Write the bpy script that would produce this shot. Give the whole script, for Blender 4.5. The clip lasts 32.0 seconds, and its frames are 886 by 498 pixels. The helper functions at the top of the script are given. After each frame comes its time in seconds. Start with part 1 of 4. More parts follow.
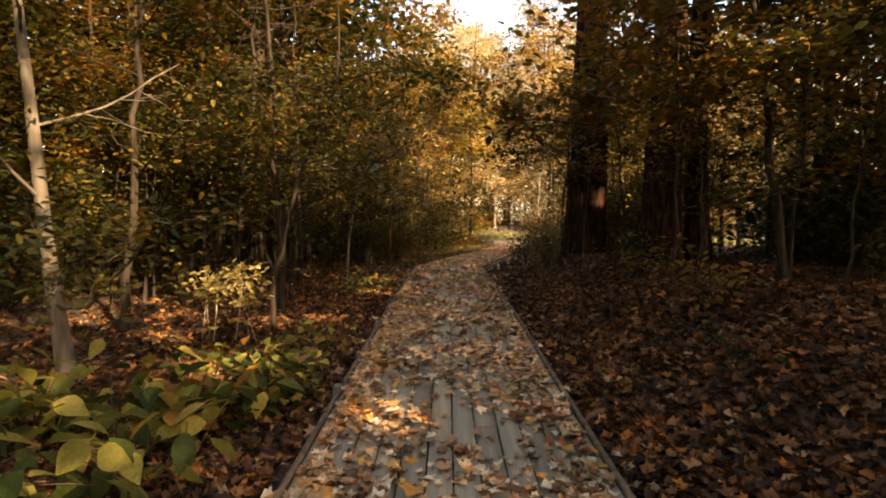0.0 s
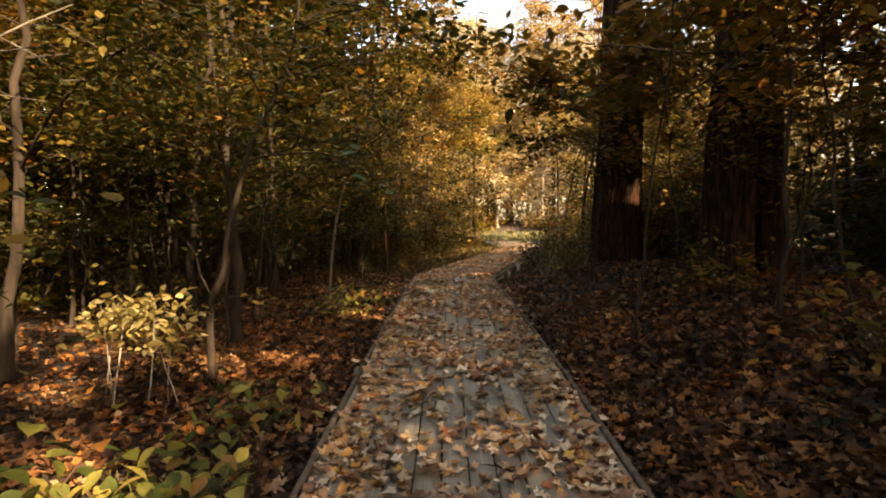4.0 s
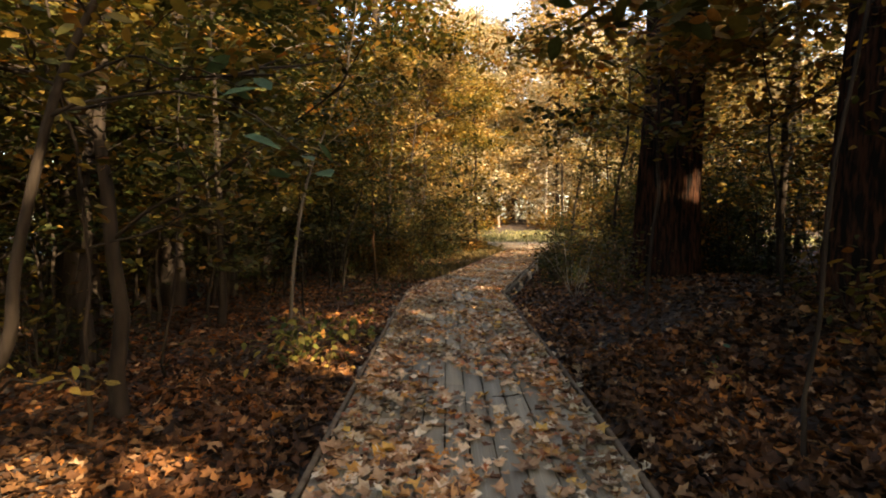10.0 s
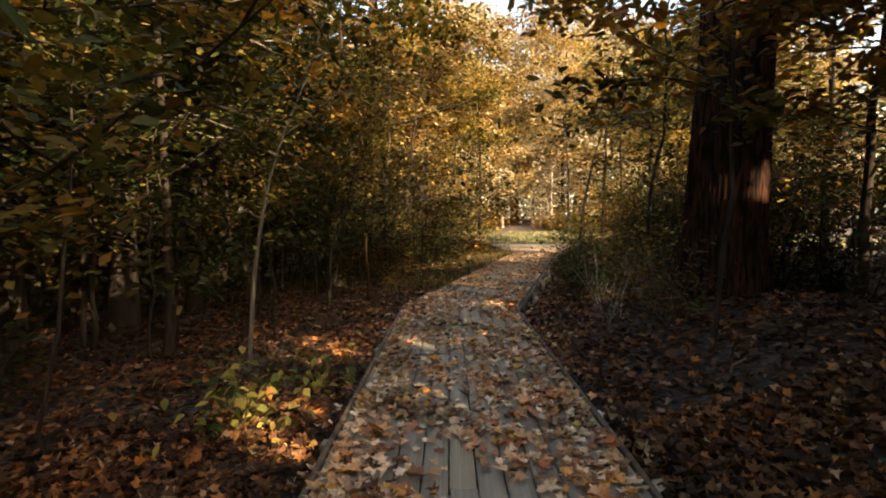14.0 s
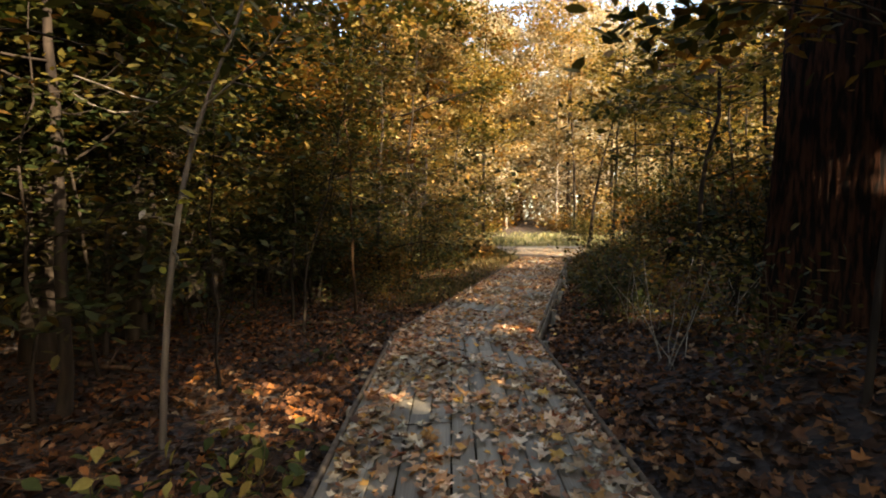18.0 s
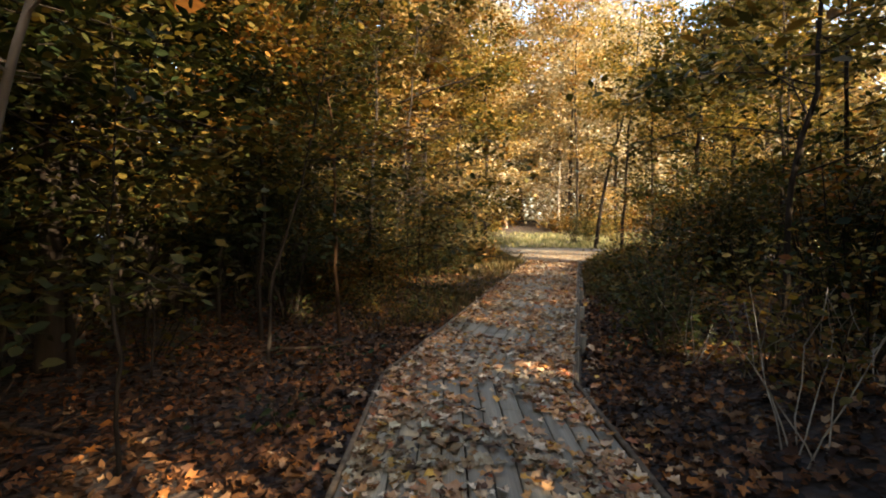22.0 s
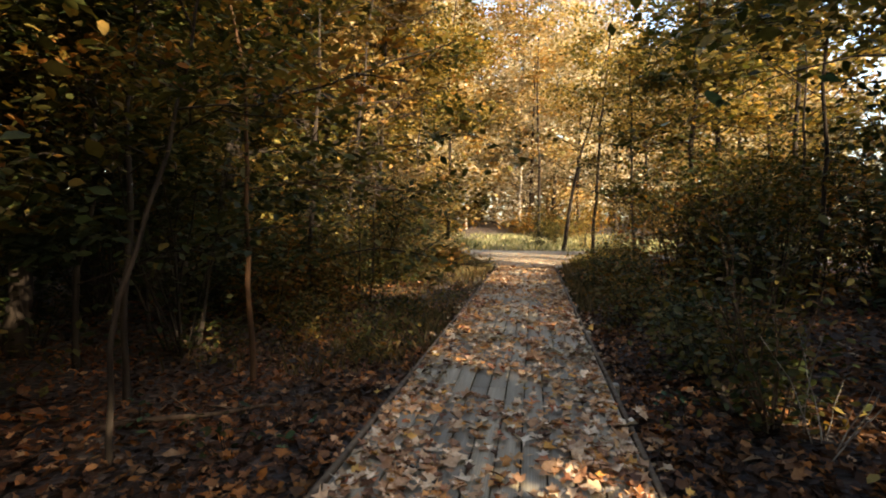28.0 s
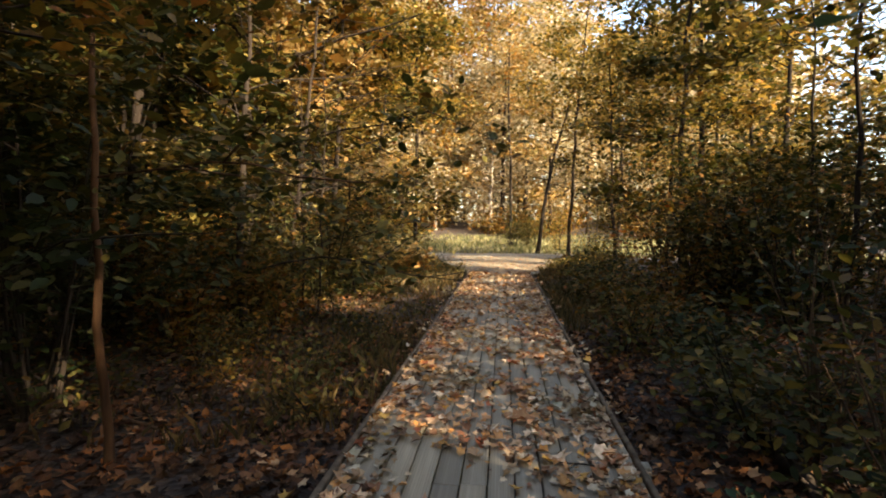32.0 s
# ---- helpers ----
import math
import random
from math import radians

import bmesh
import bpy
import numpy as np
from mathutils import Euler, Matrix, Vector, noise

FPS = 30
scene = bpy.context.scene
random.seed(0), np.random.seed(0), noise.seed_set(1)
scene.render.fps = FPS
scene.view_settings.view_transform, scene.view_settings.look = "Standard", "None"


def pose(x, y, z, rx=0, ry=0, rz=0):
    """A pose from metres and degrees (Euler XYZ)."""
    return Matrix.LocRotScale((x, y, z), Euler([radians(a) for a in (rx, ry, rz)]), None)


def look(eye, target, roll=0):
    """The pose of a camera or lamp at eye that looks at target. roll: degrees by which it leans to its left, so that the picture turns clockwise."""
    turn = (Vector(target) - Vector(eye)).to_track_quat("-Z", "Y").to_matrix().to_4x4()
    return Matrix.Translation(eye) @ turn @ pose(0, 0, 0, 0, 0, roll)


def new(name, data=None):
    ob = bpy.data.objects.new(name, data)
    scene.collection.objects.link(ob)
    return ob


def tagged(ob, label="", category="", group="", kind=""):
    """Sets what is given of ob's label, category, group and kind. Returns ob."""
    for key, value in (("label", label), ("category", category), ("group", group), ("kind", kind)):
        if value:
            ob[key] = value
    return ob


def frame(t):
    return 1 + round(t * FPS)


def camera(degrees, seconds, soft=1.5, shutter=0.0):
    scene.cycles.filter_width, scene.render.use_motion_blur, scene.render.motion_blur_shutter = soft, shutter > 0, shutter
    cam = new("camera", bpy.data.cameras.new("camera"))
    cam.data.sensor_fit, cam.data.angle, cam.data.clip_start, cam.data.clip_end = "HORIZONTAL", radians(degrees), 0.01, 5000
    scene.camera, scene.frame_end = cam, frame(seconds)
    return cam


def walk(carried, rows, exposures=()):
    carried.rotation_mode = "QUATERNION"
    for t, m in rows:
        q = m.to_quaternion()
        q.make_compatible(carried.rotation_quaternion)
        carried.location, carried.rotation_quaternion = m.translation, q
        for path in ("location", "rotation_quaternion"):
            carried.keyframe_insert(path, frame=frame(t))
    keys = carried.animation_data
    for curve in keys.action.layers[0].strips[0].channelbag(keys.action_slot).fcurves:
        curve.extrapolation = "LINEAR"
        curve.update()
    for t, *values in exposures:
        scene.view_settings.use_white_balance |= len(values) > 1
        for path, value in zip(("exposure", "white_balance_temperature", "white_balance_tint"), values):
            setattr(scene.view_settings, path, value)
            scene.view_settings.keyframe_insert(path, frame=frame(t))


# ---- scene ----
cam = camera(79.3, 32.0, soft=1.95)
PATH = [
    (0, (1.299, 5.627, 1.173), (1.066, 7.611, 1.077), 0.2),
    (1, (1.219, 6.115, 1.176), (0.987, 8.099, 1.08), -0.1),
    (2, (1.152, 6.696, 1.168), (0.912, 8.68, 1.076), -0.5),
    (3, (1.064, 7.197, 1.19), (0.828, 9.181, 1.096), -0.5),
    (3.5, (1.044, 7.377, 1.212), (0.811, 9.361, 1.115), -0.3),
    (5.5, (0.918, 8.132, 1.224), (0.678, 10.115, 1.132), -0.2),
    (6, (0.891, 8.317, 1.231), (0.65, 10.3, 1.136), -0.1),
    (7, (0.857, 8.709, 1.248), (0.618, 10.692, 1.151), -0.1),
    (8, (0.824, 9.091, 1.24), (0.59, 11.075, 1.146), -0.2),
    (9, (0.773, 9.473, 1.264), (0.534, 11.456, 1.165), -0.2),
    (10, (0.749, 9.86, 1.288), (0.518, 11.844, 1.185), -0.3),
    (11, (0.727, 10.238, 1.302), (0.483, 12.221, 1.201), -0.4),
    (12, (0.669, 10.612, 1.315), (0.433, 12.596, 1.213), -0.2),
    (13, (0.606, 10.982, 1.338), (0.364, 12.965, 1.235), -0.3),
    (14, (0.57, 11.368, 1.338), (0.331, 13.351, 1.234), -0.2),
    (14.5, (0.557, 11.561, 1.352), (0.323, 13.544, 1.248), -0.1),
    (16.5, (0.469, 12.38, 1.372), (0.231, 14.363, 1.268), -0.3),
    (17, (0.456, 12.588, 1.371), (0.213, 14.57, 1.27), -0.4),
    (18, (0.402, 13.029, 1.376), (0.154, 15.011, 1.277), -0.7),
    (19, (0.357, 13.407, 1.388), (0.118, 15.39, 1.287), -0.3),
    (20, (0.273, 13.852, 1.399), (0.032, 15.834, 1.295), -0.3),
    (21, (0.187, 14.26, 1.406), (-0.049, 16.243, 1.301), -0.0),
    (22, (0.101, 14.639, 1.433), (-0.133, 16.622, 1.325), 0.2),
    (23, (0.003, 15.017, 1.426), (-0.229, 17.001, 1.319), 0.2),
    (24, (-0.093, 15.397, 1.426), (-0.323, 17.38, 1.317), 0.7),
    (25, (-0.16, 15.795, 1.4), (-0.389, 17.779, 1.291), 1.0),
    (25.5, (-0.189, 15.977, 1.409), (-0.409, 17.962, 1.298), 1.0),
    (27.5, (-0.259, 16.721, 1.377), (-0.349, 18.717, 1.273), 0.5),
    (28, (-0.254, 16.902, 1.382), (-0.324, 18.898, 1.278), 0.6),
    (29, (-0.235, 17.296, 1.381), (-0.272, 19.293, 1.276), 0.6),
    (30, (-0.205, 17.675, 1.395), (-0.212, 19.672, 1.292), 0.5),
    (31, (-0.199, 18.079, 1.4), (-0.178, 20.077, 1.298), 0.5),
    (32, (-0.175, 18.464, 1.406), (-0.135, 20.462, 1.305), 0.6),
]
walk(cam, [(t, look(eye, target, roll)) for t, eye, target, roll in PATH], [(0, 2.45, 10000, 16), (6, 2.56, 9000, 13), (13, 2.54, 8300, 11), (20, 2.54, 7500, 9), (32, 2.52, 7400, 9)])

# ---- light ----
SUN = Vector((0.74, -0.67, 0.52)).normalized()      # the way to the sun
world = bpy.data.worlds.new("sky")
scene.world = world
world.use_nodes = True
wn = world.node_tree.nodes
sky = wn.new("ShaderNodeTexSky")
sky.sky_type = "NISHITA"
sky.sun_disc = False
sky.sun_elevation = math.asin(SUN.z)
sky.sun_rotation = math.atan2(SUN.x, SUN.y)
sky.dust_density = 2.0
wn["Background"].inputs["Strength"].default_value = 0.15
world.node_tree.links.new(sky.outputs[0], wn["Background"].inputs["Color"])
sun_lamp = bpy.data.lights.new("sun", "SUN")
sun_lamp.energy = 4.2
sun_lamp.angle = radians(0.6)
sun_lamp.color = (1.0, 0.9, 0.74)
sun_ob = new("sun", sun_lamp)
sun_ob.matrix_world = look((30, -20, 40), Vector((30, -20, 40)) - SUN)

# ---- materials ----


def node_mat(name):
    m = bpy.data.materials.new(name)
    m.use_nodes = True
    nt = m.node_tree
    return m, nt.nodes, nt.links, nt.nodes["Principled BSDF"]


def ramp(nodes, links, fac, stops):
    r = nodes.new("ShaderNodeValToRGB")
    while len(r.color_ramp.elements) < len(stops):
        r.color_ramp.elements.new(0.5)
    for e, (p, c) in zip(r.color_ramp.elements, stops):
        e.position, e.color = p, (*c, 1)
    links.new(fac, r.inputs[0])
    return r.outputs[0]


def noise_tex(nodes, links, scale, detail=4, stretch=None, coord="Object"):
    tc = nodes.new("ShaderNodeTexCoord")
    n = nodes.new("ShaderNodeTexNoise")
    n.inputs["Scale"].default_value, n.inputs["Detail"].default_value = scale, detail
    if stretch:
        mp = nodes.new("ShaderNodeMapping")
        mp.inputs["Scale"].default_value = stretch
        links.new(tc.outputs[coord], mp.inputs[0])
        links.new(mp.outputs[0], n.inputs["Vector"])
    else:
        links.new(tc.outputs[coord], n.inputs["Vector"])
    return n.outputs[0]


def mixed(nodes, links, fac, a, b, mode="MIX"):
    mx = nodes.new("ShaderNodeMix")
    mx.data_type, mx.blend_type = "RGBA", mode
    for k, v in ((0, fac), (6, a), (7, b)):
        if isinstance(v, (int, float)):
            mx.inputs[k].default_value = v
        elif isinstance(v, tuple):
            mx.inputs[k].default_value = (*v, 1)
        else:
            links.new(v, mx.inputs[k])
    return mx.outputs[2]


def bumped(nodes, links, bsdf, height, strength, dist):
    b = nodes.new("ShaderNodeBump")
    b.inputs["Strength"].default_value, b.inputs["Distance"].default_value = strength, dist
    links.new(height, b.inputs["Height"])
    links.new(b.outputs[0], bsdf.inputs["Normal"])


def leaf_mat(name, stops, translucent=0.35, rough=0.62, single=False):
    """Leaf: a colour for each leaf, faint veins and blotches, light let through."""
    m, n, l, p = node_mat(name)
    g = n.new("ShaderNodeObjectInfo" if single else "ShaderNodeNewGeometry")
    col = ramp(n, l, g.outputs["Random" if single else "Random Per Island"], stops)
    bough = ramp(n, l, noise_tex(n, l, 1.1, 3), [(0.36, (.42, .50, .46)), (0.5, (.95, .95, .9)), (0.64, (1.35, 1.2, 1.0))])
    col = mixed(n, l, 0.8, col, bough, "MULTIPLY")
    blotch = ramp(n, l, noise_tex(n, l, 35, 3), [(0.3, (0.55, 0.45, 0.35)), (0.65, (1.1, 1.05, 1.0))])
    col = mixed(n, l, 0.6, col, blotch, "MULTIPLY")
    l.new(col, p.inputs["Base Color"])
    p.inputs["Roughness"].default_value = rough
    p.inputs["Specular IOR Level"].default_value = 0.16
    t = n.new("ShaderNodeBsdfTranslucent")
    l.new(mixed(n, l, 1.0, col, (1.15, 1.05, 0.75), "MULTIPLY"), t.inputs["Color"])
    mix = n.new("ShaderNodeMixShader")
    mix.inputs[0].default_value = translucent
    l.new(p.outputs[0], mix.inputs[1])
    l.new(t.outputs[0], mix.inputs[2])
    l.new(mix.outputs[0], n["Material Output"].inputs["Surface"])
    return m


# olive is darkened to put deeper shade into the sides
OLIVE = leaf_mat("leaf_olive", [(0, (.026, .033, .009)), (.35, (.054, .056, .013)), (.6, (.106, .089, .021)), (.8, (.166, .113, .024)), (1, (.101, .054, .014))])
# gold is paled: sunlight and distant haze are put into the leaf colour
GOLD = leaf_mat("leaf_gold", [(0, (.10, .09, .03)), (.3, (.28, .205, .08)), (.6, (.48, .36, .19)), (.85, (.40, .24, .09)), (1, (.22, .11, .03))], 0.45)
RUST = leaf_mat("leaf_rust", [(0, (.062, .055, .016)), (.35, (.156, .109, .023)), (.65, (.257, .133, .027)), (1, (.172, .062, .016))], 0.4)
# green made near-black: deep shade is put into the leaf colour
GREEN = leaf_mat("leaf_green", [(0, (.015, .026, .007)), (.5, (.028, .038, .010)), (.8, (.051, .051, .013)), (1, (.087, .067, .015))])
LIME = leaf_mat("leaf_lime", [(0, (.14, .16, .03)), (.4, (.30, .28, .05)), (.75, (.48, .40, .09)), (1, (.54, .44, .13))], 0.4)
LIME_LEAF = leaf_mat("single_leaf_lime", [(0, (.03, .05, .014)), (.3, (.09, .105, .025)), (.55, (.22, .20, .05)), (.8, (.44, .36, .10)), (1, (.36, .16, .05))], 0.4, single=True)
BRIGHT = leaf_mat("leaf_yellow", [(0, (.16, .12, .04)), (.5, (.36, .28, .11)), (1, (.52, .43, .23))], 0.4)
# cream leaves; on far trees the paleness stands in for haze
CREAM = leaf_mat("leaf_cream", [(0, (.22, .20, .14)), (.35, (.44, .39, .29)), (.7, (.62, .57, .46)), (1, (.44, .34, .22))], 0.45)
# yellowing leaves; the glow of light through them is put into the colour
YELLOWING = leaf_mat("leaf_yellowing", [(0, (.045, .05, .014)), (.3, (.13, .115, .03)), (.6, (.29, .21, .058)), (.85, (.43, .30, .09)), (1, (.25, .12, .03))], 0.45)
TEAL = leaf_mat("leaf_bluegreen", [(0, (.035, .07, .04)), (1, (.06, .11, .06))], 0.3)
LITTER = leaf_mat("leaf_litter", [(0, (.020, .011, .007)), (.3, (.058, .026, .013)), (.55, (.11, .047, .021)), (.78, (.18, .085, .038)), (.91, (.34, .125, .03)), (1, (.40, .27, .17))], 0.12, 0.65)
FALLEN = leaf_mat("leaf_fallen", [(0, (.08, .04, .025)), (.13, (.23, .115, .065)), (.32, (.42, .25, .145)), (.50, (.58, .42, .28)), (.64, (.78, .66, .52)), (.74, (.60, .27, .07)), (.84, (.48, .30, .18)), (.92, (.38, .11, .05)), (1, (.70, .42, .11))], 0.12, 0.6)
GRASS = leaf_mat("grass_blade", [(0, (.05, .045, .018)), (.5, (.11, .085, .035)), (1, (.20, .13, .06))], 0.3)
STRAW = leaf_mat("meadow_blade", [(0, (.085, .10, .04)), (.5, (.20, .20, .09)), (1, (.42, .39, .24))], 0.35)


def bark_mat(name, dark, light, scale=1.0, groove=0.5):
    m, n, l, p = node_mat(name)
    ridges = noise_tex(n, l, 14 * scale, 6, (1, 1, 0.16))
    patch = noise_tex(n, l, 2.2, 3)
    # furrowed bark: hard colour steps stand in for shade in the furrows
    col = ramp(n, l, ridges, [(0.43 if groove >= 1 else 0.3, dark), (0.58 if groove >= 1 else 0.7, light)])
    col = mixed(n, l, 0.5, col, ramp(n, l, patch, [(0.35, (.55, .55, .5)), (0.65, (1.15, 1.1, 1.0))]), "MULTIPLY")
    l.new(col, p.inputs["Base Color"])
    p.inputs["Roughness"].default_value = 0.92
    p.inputs["Specular IOR Level"].default_value = 0.08
    bumped(n, l, p, ridges, groove, 0.02)
    return m


BARK = bark_mat("bark_dark", (.014, .010, .008), (.050, .036, .026))
BARK_OLD = bark_mat("bark_furrowed", (.007, .0055, .0045), (.050, .020, .011), 1.6, 1.0)
BARK_PALE = bark_mat("bark_pale", (.16, .13, .10), (.42, .36, .29), 0.8, 0.3)
BARK_MOTTLED = bark_mat("bark_mottled", (.055, .043, .033), (.19, .155, .12), 0.7, 0.3)
BARK_RUDDY = bark_mat("bark_ruddy", (.030, .016, .009), (.11, .054, .026), 1.2, 0.4)
BARK_WARM = bark_mat("bark_warm", (.045, .028, .018), (.15, .095, .058), 1.2, 0.4)


def wood_mat(name):
    m, n, l, p = node_mat(name)
    oi = n.new("ShaderNodeObjectInfo")
    grain = noise_tex(n, l, 30, 6, (1, 0.04, 1), "Generated")
    wear = noise_tex(n, l, 1.6, 4, None, "Generated")
    col = ramp(n, l, grain, [(0.25, (.175, .147, .102)), (0.55, (.325, .276, .200)), (0.8, (.43, .37, .278))])
    tone = ramp(n, l, oi.outputs["Random"], [(0, (.62, .60, .58)), (0.5, (.9, .88, .86)), (1, (1.12, 1.06, .98))])
    col = mixed(n, l, 1.0, col, tone, "MULTIPLY")
    col = mixed(n, l, 0.45, col, ramp(n, l, wear, [(0.35, (.45, .42, .36)), (0.6, (1, 1, 1))]), "MULTIPLY")
    l.new(col, p.inputs["Base Color"])
    p.inputs["Roughness"].default_value = 0.72
    bumped(n, l, p, grain, 0.35, 0.006)
    return m


WOOD = wood_mat("weathered_wood")
EDGE_WOOD = bark_mat("weathered_brown_wood", (.065, .046, .032), (.17, .125, .088), 1.0, 0.3)


def soil_mat():
    m, n, l, p = node_mat("forest_floor")
    cell = n.new("ShaderNodeTexVoronoi")
    tc = n.new("ShaderNodeTexCoord")
    cell.inputs["Scale"].default_value = 16
    l.new(tc.outputs["Object"], cell.inputs["Vector"])
    bits = ramp(n, l, cell.outputs["Color"], [(0.1, (.012, .008, .006)), (0.45, (.028, .017, .012)), (0.7, (.055, .031, .019)), (0.95, (.11, .07, .042))])
    patch = ramp(n, l, noise_tex(n, l, 0.7, 4), [(0.35, (.55, .5, .48)), (0.65, (1.1, 1.05, 1.0))])
    l.new(mixed(n, l, 0.7, bits, patch, "MULTIPLY"), p.inputs["Base Color"])
    p.inputs["Roughness"].default_value = 0.9
    bumped(n, l, p, cell.outputs["Distance"], 0.8, 0.04)
    return m


SOIL = soil_mat()

# ---- mesh tools ----
RNG = np.random.default_rng(11)


def fast_mesh(name, verts, faces, mat, smooth=False):
    """A mesh from arrays; all faces have the same number of corners."""
    verts, faces = np.asarray(verts, np.float32), np.asarray(faces, np.int32)
    me = bpy.data.meshes.new(name)
    count, k = faces.shape
    me.vertices.add(len(verts))
    me.vertices.foreach_set("co", verts.ravel())
    me.loops.add(count * k)
    me.loops.foreach_set("vertex_index", faces.ravel())
    me.polygons.add(count)
    me.polygons.foreach_set("loop_start", np.arange(count, dtype=np.int32) * k)
    if smooth:
        me.polygons.foreach_set("use_smooth", np.ones(count, bool))
    me.update(calc_edges=True)
    me.materials.append(mat)
    return me


def child(name, me, parent, label="", kind=""):
    ob = new(name, me)
    ob.parent = parent
    return tagged(ob, label, kind=kind)


def thing(name, base, label, category, group=""):
    ob = new(name)
    ob.location = base
    ob.empty_display_size = 0.2
    return tagged(ob, label, category, group)


def tube(points, radii, sides=8, ridge=0.0, ridges=0, seed=0, cap=True):
    """A tapered round limb along the points, as vertices and quads."""
    pts, radii = np.asarray(points, float), np.asarray(radii, float)
    d = np.gradient(pts, axis=0)
    d /= np.linalg.norm(d, axis=1)[:, None] + 1e-9
    ref = np.eye(3)[np.argmin(np.abs(d).max(0))][None]
    u = np.cross(d, ref)
    u /= np.linalg.norm(u, axis=1)[:, None]
    v = np.cross(d, u)
    a = np.linspace(0, 2 * np.pi, sides, endpoint=False)
    r = radii[:, None] * np.ones(sides)
    if ridge:
        rg = np.random.default_rng(seed)
        along = pts[:, 2:3]
        wob = np.sin(along * 5.0 + 3 * a[None] + rg.uniform(0, 6)) * 0.55 + np.sin(along * 11.0 + 8 * a[None] + rg.uniform(0, 6)) * 0.4 + np.sin(along * 2.1 + 5 * a[None]) * 0.8
        f = np.abs(np.sin(a[None] * ridges / 2 + wob)) ** 0.55
        f = f * (0.8 + 0.2 * np.sin(along * 23 + 17 * a[None])) * (0.92 + 0.08 * rg.random((len(pts), sides)))
        r = r * (1 + ridge * (f - 0.6))
    verts = pts[:, None] + r[..., None] * (np.cos(a)[None, :, None] * u[:, None] + np.sin(a)[None, :, None] * v[:, None])
    n = len(pts)
    i, j = np.meshgrid(np.arange(n - 1), np.arange(sides), indexing="ij")
    k = (j + 1) % sides
    faces = np.stack([i * sides + j, i * sides + k, (i + 1) * sides + k, (i + 1) * sides + j], -1).reshape(-1, 4)
    return verts.reshape(-1, 3), faces


def joined(pieces):
    vs, fs, n = [], [], 0
    for v, f in pieces:
        vs.append(v)
        fs.append(f + n)
        n += len(v)
    return np.concatenate(vs), np.concatenate(fs)


# outlines of leaves: points across and along, tip at 1
OVAL = np.array([(0, 0), (.26, .28), (.24, .62), (0, 1), (-.24, .62), (-.26, .28)])
DIAMOND = np.array([(0, 0), (.32, .45), (0, 1), (-.32, .45)])
LOBED = np.array([(0, 0), (.44, .14), (.32, .38), (.56, .66), (.20, .60), (0, 1), (-.22, .62), (-.54, .68), (-.34, .40), (-.46, .16)])


def leaf_cloud(name, pts, size, mat, shape="oval", up=0.75, droop=0.0, rng=RNG, curl=0.15):
    """Leaves at the points, each turned its own way; up: how level they lie."""
    n = len(pts)
    size = np.broadcast_to(size, n) * rng.uniform(0.65, 1.25, n)
    nrm = rng.normal(0, 1, (n, 3)) * (1 - up) * 1.2
    nrm[:, 2] = np.abs(nrm[:, 2]) + up
    nrm /= np.linalg.norm(nrm, axis=1)[:, None]
    ang = rng.uniform(0, 2 * np.pi, n)
    y = np.stack([np.cos(ang), np.sin(ang), -droop + rng.normal(0, 0.25, n)], -1)
    y -= nrm * (y * nrm).sum(1)[:, None]
    y /= np.linalg.norm(y, axis=1)[:, None]
    x = np.cross(y, nrm)
    out = {"oval": OVAL, "diamond": DIAMOND, "lobed": LOBED}[shape]
    k = len(out)
    fold = rng.uniform(0.2, 1.0, n) * curl
    lift = np.abs(out[:, 0])[None] * fold[:, None] * 2 + (out[:, 1] ** 2)[None] * (rng.uniform(-1, 0.6, n) * curl)[:, None]
    across = out[None, :, 0] * rng.uniform(0.7, 1.12, n)[:, None]
    along = np.repeat(out[None, :, 1], n, 0)
    if shape == "lobed":
        across, along = across + rng.normal(0, 0.06, (n, k)), along + rng.normal(0, 0.05, (n, k))
    v = pts[:, None] + size[:, None, None] * (across[..., None] * x[:, None] + (along[..., None] - 0.5) * y[:, None] + lift[..., None] * nrm[:, None])
    base = np.arange(n)[:, None] * k
    if shape == "diamond":
        f = base + np.array([0, 1, 2, 3])
    elif shape == "oval":
        f = np.stack([base + np.array([0, 1, 2, 3]), base + np.array([3, 4, 5, 0])], 1).reshape(-1, 4)
    else:
        v = np.concatenate([v, (pts - 0.06 * size[:, None] * nrm * curl)[:, None]], 1)
        k += 1
        base = np.arange(n)[:, None] * k
        f = np.stack([base + np.array([i, (i + 1) % 10, 10]) for i in range(10)], 1).reshape(-1, 3)
    return fast_mesh(name, v.reshape(-1, 3), f, mat)


# ---- lie of the land ----
KINK, END = (-0.14, 19.2), (1.66, 32.8)
WIDTH = 1.72


def mid_x(y):
    """The middle line of the boardwalk."""
    y = np.asarray(y, float)
    return np.where(y < KINK[1], KINK[0] - 0.1085 * (y - KINK[1]), KINK[0] + 0.1324 * (y - KINK[1]))


def deck_z(y):
    return np.interp(y, [2, 5.6, 8.3, 10.2, 12.4, 14, 15.5, 60], [-.24, -.2, -.15, -.07, 0, .03, .04, .04])


def smooth(a, b, v):
    t = np.clip((v - a) / (b - a), 0, 1)
    return t * t * (3 - 2 * t)


def wave(x, y):
    return (np.sin(x * 1.7 + 0.6 * y) * np.cos(y * 1.3 - 0.4 * x) * 0.5 + np.sin(x * 0.45 + 1.3) * np.cos(y * 0.37 + 0.5) + 0.3 * np.sin(3.1 * x + 1) * np.sin(2.7 * y))


